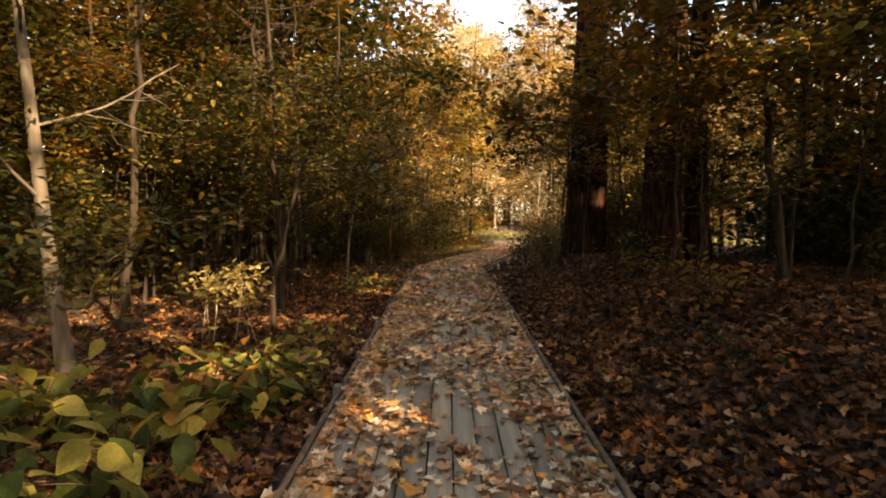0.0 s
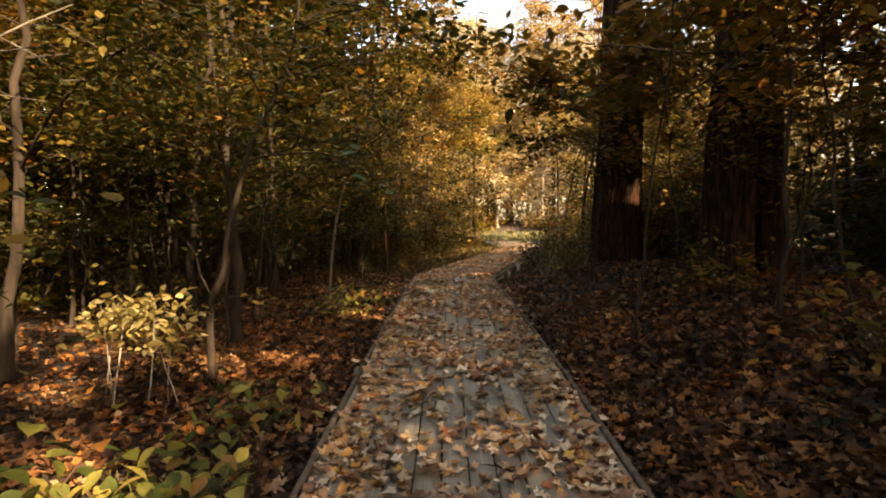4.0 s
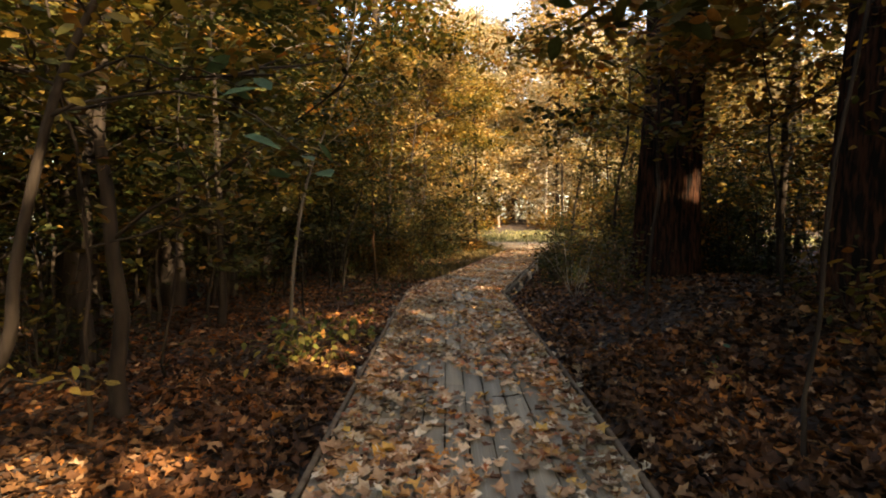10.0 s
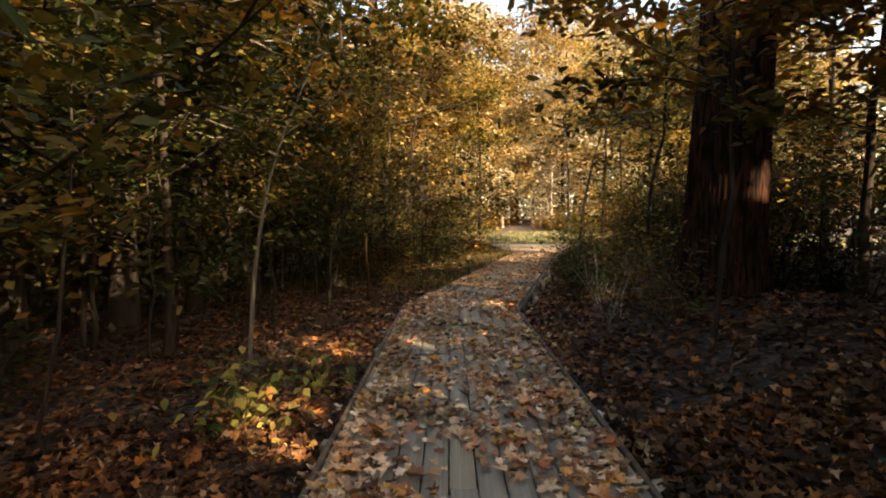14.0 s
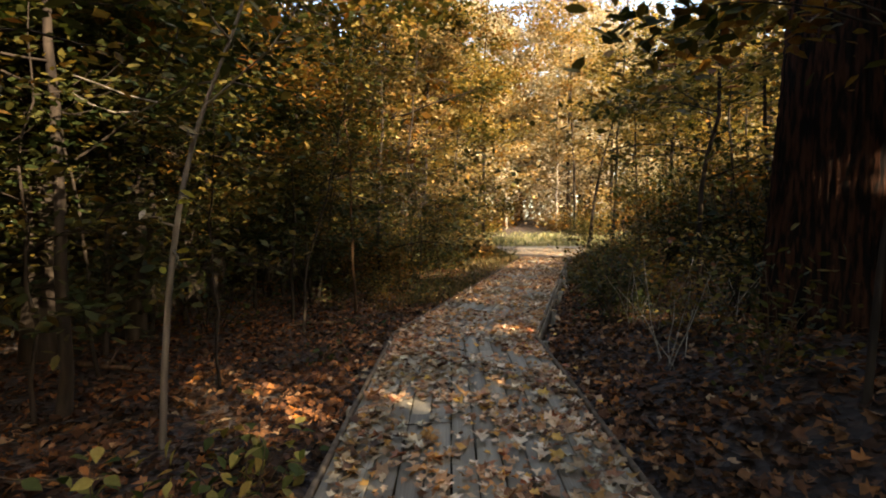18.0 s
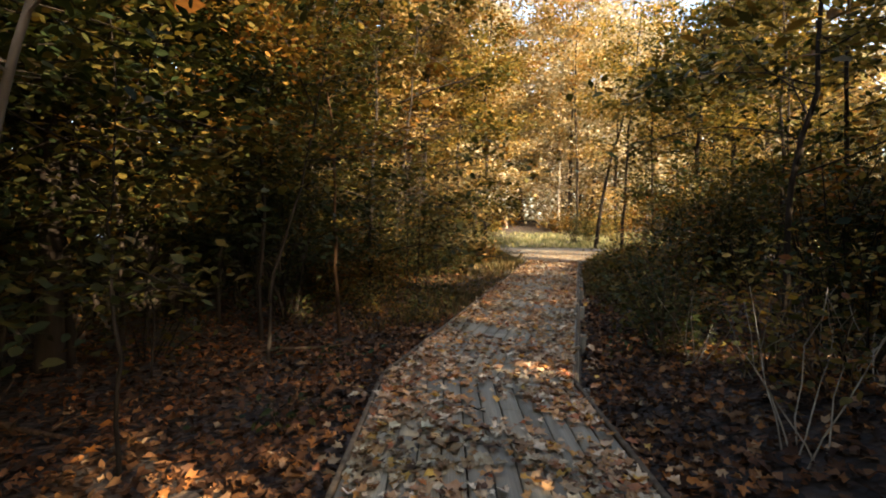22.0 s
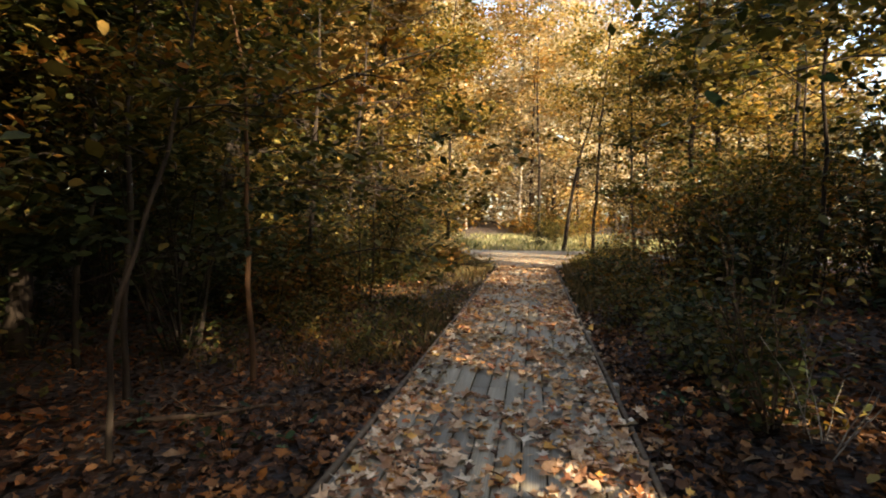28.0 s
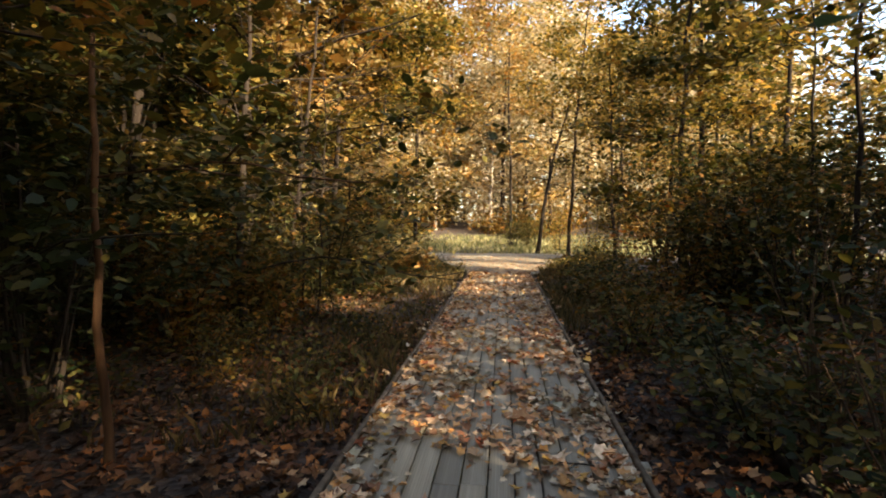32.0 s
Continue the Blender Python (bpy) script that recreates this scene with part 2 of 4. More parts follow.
def ground_z(x, y):
    x, y = np.asarray(x, float), np.asarray(y, float)
    d = (x - mid_x(np.minimum(y, 34))) * 0.993
    near = 1 - smooth(30, 36, y)
    z = deck_z(y) - 0.115 + 0.03 * wave(x, y)
    z = z + near * smooth(0.9, 3.0, d) * (0.48 * (1 - smooth(17, 21, y)) + 0.10)
    z = z - near * 0.10 * smooth(0.9, 2.2, -d)
    z = z - near * 0.14 * (1 - smooth(0.86, 1.0, np.abs(d)))
    z = z - near * 0.12 * smooth(16.5, 19, y) * (1 - smooth(1.0, 1.7, d)) * smooth(0.8, 0.9, d)
    z = z + 1.6 * smooth(56, 75, y) + 0.25 * smooth(6, 14, np.abs(d)) * wave(x * 0.3, y * 0.3)
    return z


def on_ground(x, y):
    return Vector((x, y, float(ground_z(x, y))))


# openings in the canopy along the sun's way: place lit, radius
GAPS = [((0.45, 9.1, -.12), .2), ((-1.97, 12.5, -.2), .3), ((-2.8, 12.3, -.2), .3), ((-1.25, 12.7, -.2), .2), ((-2.7, 11.6, -.2), .26), ((-4.8, 12.7, -.2), .4), ((-1.07, 14.6, -.15), .22), ((-1.2, 15.05, -.15), .36),
        ((-1.86, 17.16, -.15), .42), ((-0.35, 16.88, .04), .11), ((0.12, 19.45, .04), .24), ((-0.15, 19.5, .04), .18), ((0.48, 19.55, .04), .2), ((-0.23, 20.0, .04), .14), ((3.34, 17.6, 1.74), .22), ((-2.2, 21.8, .75), .3),
        ((-2.0, 11.4, .8), .36), ((-0.7, 9.5, .3), .3),
        ((4.2, 11.5, 3.2), .4), ((7.6, 16.0, 5.0), 1.0), ((4.9, 11.2, 4.4), .8), ((6.3, 11.5, 4.7), .55), ((8.6, 17, 6), .9), ((5.4, 17.2, 4.8), .55), ((2.3, 16.2, 3.1), .45),
        ((-0.6, 34, 4.5), 1.3), ((-2.0, 34.5, 3.0), .8), ((-1.5, 33, 1.0), .5), ((4.5, 27, 4.2), 1.0), ((5.4, 25.0, 4.2), 1.3), ((7.5, 29, 5.0), 1.5), ((3.4, 23.6, 3.8), .8),
        ((-3.0, 13.2, 3.3), .85), ((-1.6, 17.5, 3.5), .8), ((-2.2, 23, 4.2), .45), ((-1.2, 27, 4.4), .7), ((-1.9, 15.6, 3.4), .9), ((-1.6, 13.4, 3.3), .75), ((-1.9, 19.2, 3.6), .9), ((-2.4, 21.5, 3.8), 1.0), ((-3.2, 23.2, 4.4), .9),
        ((9, 15, 4.2), .8), ((11.5, 18, 5.2), 1.0), ((3.0, 13.0, 3.3), .5), ((-2.4, 29.0, 3.4), 1.1), ((-1.6, 30.5, 5.2), 1.2), ((-3.4, 31.0, 2.0), .7),
        ((-3.6, 15.5, 3.6), .8), ((-4.6, 17.5, 4.6), 1.0), ((-6.5, 16.0, 4.8), 1.2), ((-5.2, 13.5, 4.0), .8), ((8.5, 26.0, 5.5), .9),
        ((-2.6, 27.5, 3.0), 1.5), ((-2.2, 30.0, 4.6), 1.7), ((-2.5, 25.6, 3.8), 1.1), ((-3.0, 29.0, 1.6), .9), ((-4.6, 23.6, 4.8), .9), ((-3.6, 25.0, 5.2), 1.0), ((-5.6, 26.0, 5.6), 1.3), ((-1.0, 33.0, 2.4), .9), ((-3.4, 11.6, 1.6), .5), ((-4.2, 12.6, 2.2), .7), ((-2.9, 12.6, 1.2), .35), ((5.5, 18.0, 2.2), .5),
        ((2.2, 35.5, .05), 1.1), ((2.6, 38.5, .05), 1.2), ((1.4, 31.0, .05), .3), ((1.77, 17.8, 1.0), .2), ((-3.4, 26.0, 1.6), .5), ((-4.0, 24.6, 1.4), .35), ((-2.8, 27.4, 1.4), .5), ((-4.8, 26.5, 2.4), .6), ((-3.2, 16.6, 3.0), .6), ((-5.2, 19.2, 4.2), .8), ((-3.8, 15.0, 3.2), .6), ((-2.1, 13.2, 2.5), .4)]


def shaded(p):
    """Which of the points stay out of the openings that let the sun through."""
    keep, s = np.ones(len(p), bool), np.array(SUN)
    for c, r in GAPS:
        w = p - np.array(c)
        a = w @ s
        keep &= ~((np.linalg.norm(w - a[:, None] * s, axis=1) < r) & (a > 0.5))
    return keep


# ---- ground ----
gx = np.unique(np.concatenate([np.arange(-8, 8.01, 0.25), np.arange(-40, 41, 1.5), np.linspace(-900, 900, 37)]).round(2))
gy = np.unique(np.concatenate([np.arange(3, 36.01, 0.3), np.arange(-40, 100, 1.5), np.linspace(-900, 1500, 49)]).round(2))
GX, GY = np.meshgrid(gx, gy)
gi = (np.arange(len(gy) - 1)[:, None] * len(gx) + np.arange(len(gx) - 1)[None]).ravel()
ground = new("ground", fast_mesh("ground", np.stack([GX, GY, ground_z(GX, GY)], -1).reshape(-1, 3), np.stack([gi, gi + 1, gi + 1 + len(gx), gi + len(gx)], -1), SOIL, True))
tagged(ground, "forest floor of brown soil under leaf litter", "ground", kind="structure")

# ---- trees ----


def bent(start, way, length, steps, rng, wander=0.12, lift=0.0):
    """A wandering line of points."""
    p, d, out = np.array(start, float), np.array(way, float), []
    d /= np.linalg.norm(d)
    for i in range(steps + 1):
        out.append(p.copy())
        d = d + rng.normal(0, wander, 3) + np.array([0, 0, lift])
        d /= np.linalg.norm(d)
        p = p + d * length / steps
    return np.array(out)


def tree(base, height, radius, lean=(0, 0), low=1.6, spread=2.2, limbs=8, leaves=2500, size=0.09, leaf=None, bark=None, seed=0,
         label="slender woodland tree with autumn leaves", name="tree", group="woodland trees", shape="oval", bare=False, old=False, path=None, forks=4, puff=0.34, lift=0.02, extra=()):
    """A tree with its trunk, limbs, twigs and crown, standing on the ground."""
    rng = np.random.default_rng(seed)
    root = np.array(base, float)
    t = thing(name, tuple(root), label, "tree", group)
    if path is None:
        steps = 14
        k = np.linspace(0, 1, steps + 1)
        pts = np.stack([lean[0] * k * height, lean[1] * k * height, k * height - 0.12], -1)
        pts[1:, :2] += np.cumsum(rng.normal(0, 0.014 * height ** 0.5, (steps, 2)), 0)
    else:
        key = np.array(path, float) - root
        ks = np.linspace(0, len(key) - 1, 26)
        pts = np.stack([np.interp(ks, np.arange(len(key)), key[:, c]) for c in range(3)], -1)
        for _ in range(2):
            pts[1:-1] = (pts[:-2] + 2 * pts[1:-1] + pts[2:]) / 4
    k = np.linspace(0, 1, len(pts))
    rad = radius * (1 - 0.8 * k ** 1.1) + radius * (0.1 if old else 0.4) * np.exp(-k * height / (2.2 * radius + 0.05))
    if old:
        fine = np.linspace(0, 1, 84) ** 1.9
        fp = np.stack([np.interp(fine, k, pts[:, c]) for c in range(3)], -1)
        child("trunk", fast_mesh("trunk", *tube(fp, np.interp(fine, k, rad), 190, 0.12, 50, seed), bark, True), t)
    else:
        child("trunk", fast_mesh("trunk", *tube(pts, rad, 12 if radius > 0.04 else 7), bark, True), t)
    twig_pieces, centres = [], []
    for i in range(limbs):
        h = low + (height * 0.93 - low) * ((i + rng.uniform(0, 0.8)) / max(limbs, 1)) ** 0.9
        kk = min(h / height, 0.97)
        start = np.array([np.interp(kk, k, pts[:, c]) for c in range(3)])
        a = i * 2.4 + rng.uniform(-0.5, 0.5)
        length = spread * (1 - 0.55 * kk) * rng.uniform(0.7, 1.2)
        line = bent(start, (math.cos(a), math.sin(a), rng.uniform(0.1, 0.6)), length, 5, rng, 0.15, lift)
        r0 = max(0.008, radius * (1 - 0.8 * kk) * 0.36)
        if group in ("far trees", "tall trees"):
            twig_pieces.append(tube(line, np.linspace(r0, 0.01, 6), 4))
        else:
            child("limb", fast_mesh("limb", *tube(line, np.linspace(r0, 0.006, 6), 5), bark, True), t)
        for j in range(forks):
            f = 0.25 + 0.75 * (j + rng.random()) / forks
            s = np.array([np.interp(f * 5, np.arange(6), line[:, c]) for c in range(3)])
            side = a + rng.choice([-1, 1]) * rng.uniform(0.4, 1.2)
            tw = bent(s, (math.cos(side), math.sin(side), rng.uniform(-0.15, 0.45)), length * rng.uniform(0.3, 0.55), 3, rng, 0.2)
            if group not in ("far trees", "tall trees"):
                twig_pieces.append(tube(tw, np.linspace(0.009, 0.003, 4), 3))
            centres += [tw[1], tw[2], tw[3]]
        centres.append(line[-1])
    for tip, from_z, mat_e, size_e, count_e, puff_e in extra:
        tip = np.array(tip) - root
        s = np.array([np.interp(from_z - root[2], pts[:, 2], pts[:, c]) for c in range(3)])
        ks = np.linspace(0, 1, 9)[:, None]
        line = s + (tip - s) * ks + np.array([0, 0, 1]) * 0.12 * np.linalg.norm(tip - s) * np.sin(ks * np.pi) + np.vstack([np.zeros(3), rng.normal(0, 0.012, (7, 3)), np.zeros(3)])
        limb = child("limb", fast_mesh("limb", *tube(line, np.linspace(min(0.009, radius * 0.4), 0.002, 9), 6), bark, True), t)
        if count_e:
            q = line[rng.integers(5, 9, count_e)] + rng.normal(0, puff_e, (count_e, 3)) * np.array([1, 1, 0.5])
            q = q[shaded(q + root)]
            child("leaf_spray", leaf_cloud("leaf_spray", q, size_e, mat_e, "oval", 0.6, 0.5, rng), limb, kind="stuff")
    if twig_pieces:
        child("branchwork", fast_mesh("branchwork", *joined(twig_pieces), bark), t, kind="stuff")
    if leaves and centres:
        weight = rng.lognormal(0, 0.9, len(centres))
        pick = rng.choice(len(centres), leaves, p=weight / weight.sum())
        wide = puff * rng.uniform(0.55, 1.25, len(centres))[pick][:, None]
        p = np.array(centres)[pick] + rng.normal(0, 1, (leaves, 3)) * wide * np.array([1, 1, 0.36])
        p = p[shaded(p + root)]
        p = p[(p + root)[:, 2] > ground_z((p + root)[:, 0], (p + root)[:, 1]) + 0.05]
        p = p[clear_of_walk(p + root)]
        child("crown", leaf_cloud("crown", p, size, leaf, shape, 0.6, 0.25, rng), t, kind="stuff")
    return t


def clear_of_walk(p):
    """Leaves stay out of the way along the boards and of a slot cut above for skylight."""
    off = p[:, 0] - mid_x(p[:, 1])
    lane = np.abs(off)
    free = np.where(off < 0, np.interp(p[:, 1], [8, 14, 17, 26, 29], [2.3, 2.3, 1.7, 1.7, 1.6]), np.interp(p[:, 1], [8, 17, 20, 25, 28], [2.3, 2.5, 3.1, 3.1, 2.2]))
    # opening shaped overhead so that more skylight falls on the deck
    over = (lane < free + 0.3 * np.maximum(p[:, 2] - 4, 0)) & (p[:, 2] > 3.6) & (p[:, 1] > 4) & (p[:, 1] < 31)
    high = (lane < 3.4) & (p[:, 2] > 2.6 + 0.4 * np.maximum(p[:, 1] - 5.6, 0.5)) & (p[:, 1] < 32) & (p[:, 1] > 1)
    glade = (p[:, 0] > 0.6) & (p[:, 0] < 5.0) & (p[:, 1] > 33.2) & (p[:, 1] < 47) & (p[:, 2] > 0.4) & (p[:, 2] < 5.4)
    return ~glade & ~over & ~high & ~((lane < 0.95) & (p[:, 2] < 2.15) & (p[:, 1] < 34)) & ~((lane < 0.7) & (p[:, 2] < 2.9) & (p[:, 1] < 21))


def shrub(base, height, spread, stems, leaves, size, leaf, bark=BARK_WARM, seed=0, label="leafy woodland shrub with thin stems", name="shrub", group="shrubs", shape="oval", droop=0.4, up=0.55, puff=0.14, upright=1.0, top_only=0.35):
    rng = np.random.default_rng(seed)
    root = np.array(base, float)
    t = thing(name, tuple(root), label, "shrub", group)
    centres, rods, stalks = [], [], []
    for i in range(stems):
        a = rng.uniform(0, 2 * math.pi)
        out = spread * rng.uniform(0.3, 1.0)
        s = np.array([math.cos(a), math.sin(a), 0]) * rng.uniform(0, 0.12) * spread
        line = bent(s - np.array([0, 0, 0.1]), (math.cos(a) * out, math.sin(a) * out, height * upright), math.hypot(out, height) * rng.uniform(0.75, 1.1), 6, rng, 0.1)
        if name == "thicket":
            rods.append(tube(line[::2], np.linspace(0.004 + height * 0.004, 0.002, 4), 3))
        else:
            stalks.append(child("stem", fast_mesh("stem", *tube(line, np.linspace(0.004 + height * 0.004, 0.002, 7), 5), bark, True), t))
        for f in np.linspace(top_only, 1, 5):
            centres.append([np.interp(f * 6, np.arange(7), line[:, c]) for c in range(3)])
    if rods:
        child("branchwork", fast_mesh("branchwork", *joined(rods), bark), t, kind="stuff")
    weight = rng.lognormal(0, 0.7, len(centres))
    pick = rng.choice(len(centres), leaves, p=weight / weight.sum())
    p = np.array(centres)[pick] + rng.normal(0, 1, (leaves, 3)) * np.array([puff * 1.2, puff * 1.2, puff * 0.7])
    w = p + root
    ok = (w[:, 2] > ground_z(w[:, 0], w[:, 1]) + 0.03) & clear_of_walk(w) & (shaded(w) | (height < 1.4))
    p, pick = p[ok], pick[ok]
    if leaf is LIME_LEAF:
        for q, k in zip(p, pick):
            o = child("leaf", LEAVES[size][rng.integers(0, 6)], stalks[k // 5])
            o.location = q
            o.rotation_euler = (rng.normal(-0.35, 0.35), rng.normal(0, 0.35), rng.uniform(0, 6.28))
    else:
        child("foliage", leaf_cloud("foliage", p, size, leaf, shape, up, droop, rng), t, kind="stuff")
    return t


def single_leaf(size, seed):
    """One broad leaf with a folded midrib, a drooping tip and a short stalk."""
    rg = np.random.default_rng(seed)
    rows, wide = np.linspace(0, 1, 6), np.array([.05, .24, .31, .27, .15, .01]) * rg.uniform(0.85, 1.15)
    droop, fold = rg.uniform(0.1, 0.3), rg.uniform(0.15, 0.4)
    v, f = [], []
    for y, w in zip(rows, wide):
        z = -droop * y * y
        v += [(-w, y - .1, z + fold * w), (0, y - .1, z), (w, y - .1, z + fold * w)]
    for i in range(5):
        for j in (0, 1):
            f.append((3 * i + j, 3 * i + j + 1, 3 * i + j + 4, 3 * i + j + 3))
    n = len(v)
    v += [(-.012, -.35, .05), (.012, -.35, .05), (.012, -.08, 0), (-.012, -.08, 0)]
    f.append((n, n + 1, n + 2, n + 3))
    return fast_mesh("leaf", np.array(v) * size, np.array(f), LIME_LEAF, True)


LEAVES = {s: [single_leaf(s, 10 * i + int(s * 1000)) for i in range(6)] for s in (.10, .11, .085, .18, .20)}


# trees that stand by the boards
LEANING = [(-2.0, 16.39, -.3), (-1.98, 16.4, .2), (-1.93, 16.4, .8), (-1.86, 16.4, 1.25), (-1.78, 16.4, 1.65), (-1.66, 16.4, 2.05), (-1.5, 16.4, 2.4), (-1.3, 16.45, 2.9), (-1.1, 16.5, 3.7), (-1.05, 16.6, 5.1)]
# unseen trees added behind and to the right to block the sun
for i, (x, y) in enumerate([(6.2, 4.0), (8.2, 1.0), (5.4, 0.2), (9.2, 5.2), (11.5, 2.2), (7.2, -3.0), (4.2, -3.2), (10, -2)]):
    tree(on_ground(x, y), 6.8, 0.1, (0, 0), 1.2, 3.4, 12, 1900, 0.28, (OLIVE, RUST)[i % 2], BARK, 20 + i, "forest tree added to block the sun, with a dense autumn crown", group="tall trees", shape="diamond", puff=0.7, forks=5)
tree((3.05, 17.9, 0.30), 15, 0.44, (0.004, 0.0), 5.5, 4.2, 10, 5200, 0.15, RUST, BARK_OLD, 1, "old tree with thick deeply furrowed dark bark", old=True, group="old trees", puff=0.6, shape="diamond")
tree((3.82, 14.85, 0.34), 15, 0.31, (0.006, 0.0), 5.0, 4.2, 10, 5200, 0.15, OLIVE, BARK_OLD, 2, "old tree with dark furrowed bark on a leafy rise", old=True, group="old trees", puff=0.6, shape="diamond")
tree((-2.82, 10.2, -0.28), 7.5, 0.085, path=[(-2.82, 10.2, -.35), (-2.92, 10.2, .3), (-3.02, 10.22, .92), (-3.12, 10.22, 1.99), (-3.25, 10.22, 3.24), (-3.5, 10.3, 5.2), (-3.6, 10.4, 7.4)], low=1.3, spread=2.4, limbs=9, leaves=8000, size=0.085, leaf=OLIVE, bark=BARK_MOTTLED, seed=3, label="slender tree with pale mottled bark, slightly leaning")
tree((-2.15, 13.55, -0.22), 6.5, 0.06, (-0.012, 0.0), 1.35, 2.6, 13, 10000, 0.08, OLIVE, BARK, 4, "slender straight tree with greyish brown bark", extra=[((-1.1, 13.2, 1.75), 1.62, LIME, 0.08, 9, .07), ((-0.5, 13.0, 2.75), 2.3, OLIVE, 0.08, 60, .2), ((-0.6, 13.9, 3.1), 2.5, OLIVE, 0.08, 70, .22), ((-3.4, 12.9, 2.4), 1.9, OLIVE, 0.08, 60, .2), ((0.55, 14.6, 3.5), 3.4, OLIVE, 0.11, 170, .22)])
tree((-1.58, 12.0, -0.2), 4.6, 0.036, path=[(-1.58, 12, -.32), (-1.60, 12, .1), (-1.61, 12, .5), (-1.54, 12, .64), (-1.42, 12, .81), (-1.47, 12, .96), (-1.36, 12, 1.31), (-1.27, 12, 1.62), (-1.17, 12, 1.94), (-1.0, 12, 2.21), (-.89, 12, 2.37), (-.75, 12.1, 2.9), (-.8, 12.3, 3.7), (-.9, 12.4, 4.5)], low=2.4, spread=1.5, limbs=6, leaves=2200, size=0.075, leaf=OLIVE, bark=BARK, seed=5, label="crooked reddish brown sapling bending over the path", extra=[((-1.95, 12.0, 1.25), 0.55, OLIVE, 0.08, 6, .06), ((-1.1, 11.95, 0.58), 0.5, YELLOWING, 0.085, 26, .09), ((0.9, 11.5, 2.5), 2.9, OLIVE, 0.10, 80, .17), ((0.5, 13.1, 2.8), 3.2, GREEN, 0.10, 70, .17), ((0.14, 11.8, 1.5), 1.75, TEAL, 0.13, 6, .08), ((-0.25, 11.9, 1.8), 1.9, TEAL, 0.13, 4, .08)])
tree((-2.0, 16.39, -0.2), 5.2, 0.027, path=LEANING, low=2.9, spread=1.6, limbs=6, leaves=1100, size=0.08, leaf=OLIVE, bark=BARK_MOTTLED, seed=6, label="thin leaning sapling with pale smooth bark", extra=[((-1.66, 16.25, 2.0), 1.95, CREAM, 0.12, 2, .02), ((-1.98, 16.25, 1.45), 1.35, CREAM, 0.11, 2, .02), ((-1.62, 16.2, 1.5), 1.6, LIME, 0.10, 4, .05), ((-1.7, 16.2, 1.1), 1.2, LIME, 0.09, 3, .05)])
tree((-2.2, 21.8, -0.2), 5.0, 0.03, (-0.01, 0.01), 1.7, 1.8, 7, 4200, 0.08, OLIVE, BARK_RUDDY, 7, "thin sapling with orange brown bark")
tree((-2.46, 20.13, -0.2), 4.2, 0.022, (0.23, 0.0), 2.2, 1.7, 6, 3200, 0.08, RUST, BARK, 8, "thin leaning sapling in deep shade")
tree((-3.1, 21.3, -0.2), 6.0, 0.03, (0.05, 0.0), 1.6, 2.2, 8, 4200, 0.085, OLIVE, BARK, 9, "thin dark sapling in deep shade")

tree((4.6, 15.3, 0.36), 15, 0.2, (0.008, 0.0), 5, 3.8, 9, 3000, 0.2, OLIVE, BARK_OLD, 10, "dark furrowed tree standing behind others", group="old trees", puff=0.6, shape="diamond")
# boughs that hang low in front of the old trees
tree((2.2, 12.6, 0.12), 5.6, 0.013, (0.05, 0.03), 2.0, 2.2, 10, 5600, 0.125, RUST, BARK, 11, "thin understorey tree with broad drooping leaves", puff=0.34, extra=[((1.35, 12.9, 2.35), 2.3, OLIVE, 0.14, 60, .16), ((1.5, 13.4, 2.7), 2.5, RUST, 0.14, 60, .18)])
# brighter leaf colour replaces sunlight that misses this crown
tree((4.9, 10.2, 0.4), 6.5, 0.045, (-0.05, 0.03), 2.0, 2.6, 10, 5200, 0.125, YELLOWING, BARK, 12, "understorey tree with broad drooping leaves", puff=0.36)
tree((2.3, 16.3, 0.1), 5.6, 0.024, (0.0, 0.02), 2.0, 2.2, 11, 8500, 0.13, RUST, BARK, 13, "understorey tree with orange leaves before an old trunk", puff=0.32, extra=[((1.15, 16.4, 2.5), 2.4, OLIVE, 0.14, 90, .2), ((2.7, 15.9, 2.2), 2.1, OLIVE, 0.14, 80, .22), ((1.3, 15.6, 2.9), 2.8, RUST, 0.14, 80, .2), ((1.0, 18.0, 3.9), 3.4, OLIVE, 0.13, 130, .25)])
tree((2.75, 20.2, 0.1), 6.2, 0.035, (0.05, 0.0), 1.8, 2.4, 10, 5200, 0.11, YELLOWING, BARK, 14, "dark forked understorey tree above the shrubs", puff=0.34, extra=[((0.85, 19.7, 1.88), 2.2, TEAL, 0.17, 4, .07), ((1.2, 20.2, 2.6), 2.7, OLIVE, 0.13, 60, .2), ((3.4, 22.0, 3.2), 2.4, OLIVE, 0.12, 70, .2)])
for i, (x, y) in enumerate([(5.0, 25.0), (6.6, 27.8), (4.6, 22.2)]):
    tree(on_ground(x, y), 7.0, 0.04, (-0.04, 0.02), 2.8, 3.3, 13, 4800, 0.155, (YELLOWING, YELLOWING, OLIVE)[i % 3], BARK, 70 + i, "thin tree with olive boughs above a shrub bank", group="clearing trees", puff=0.34, shape="diamond")
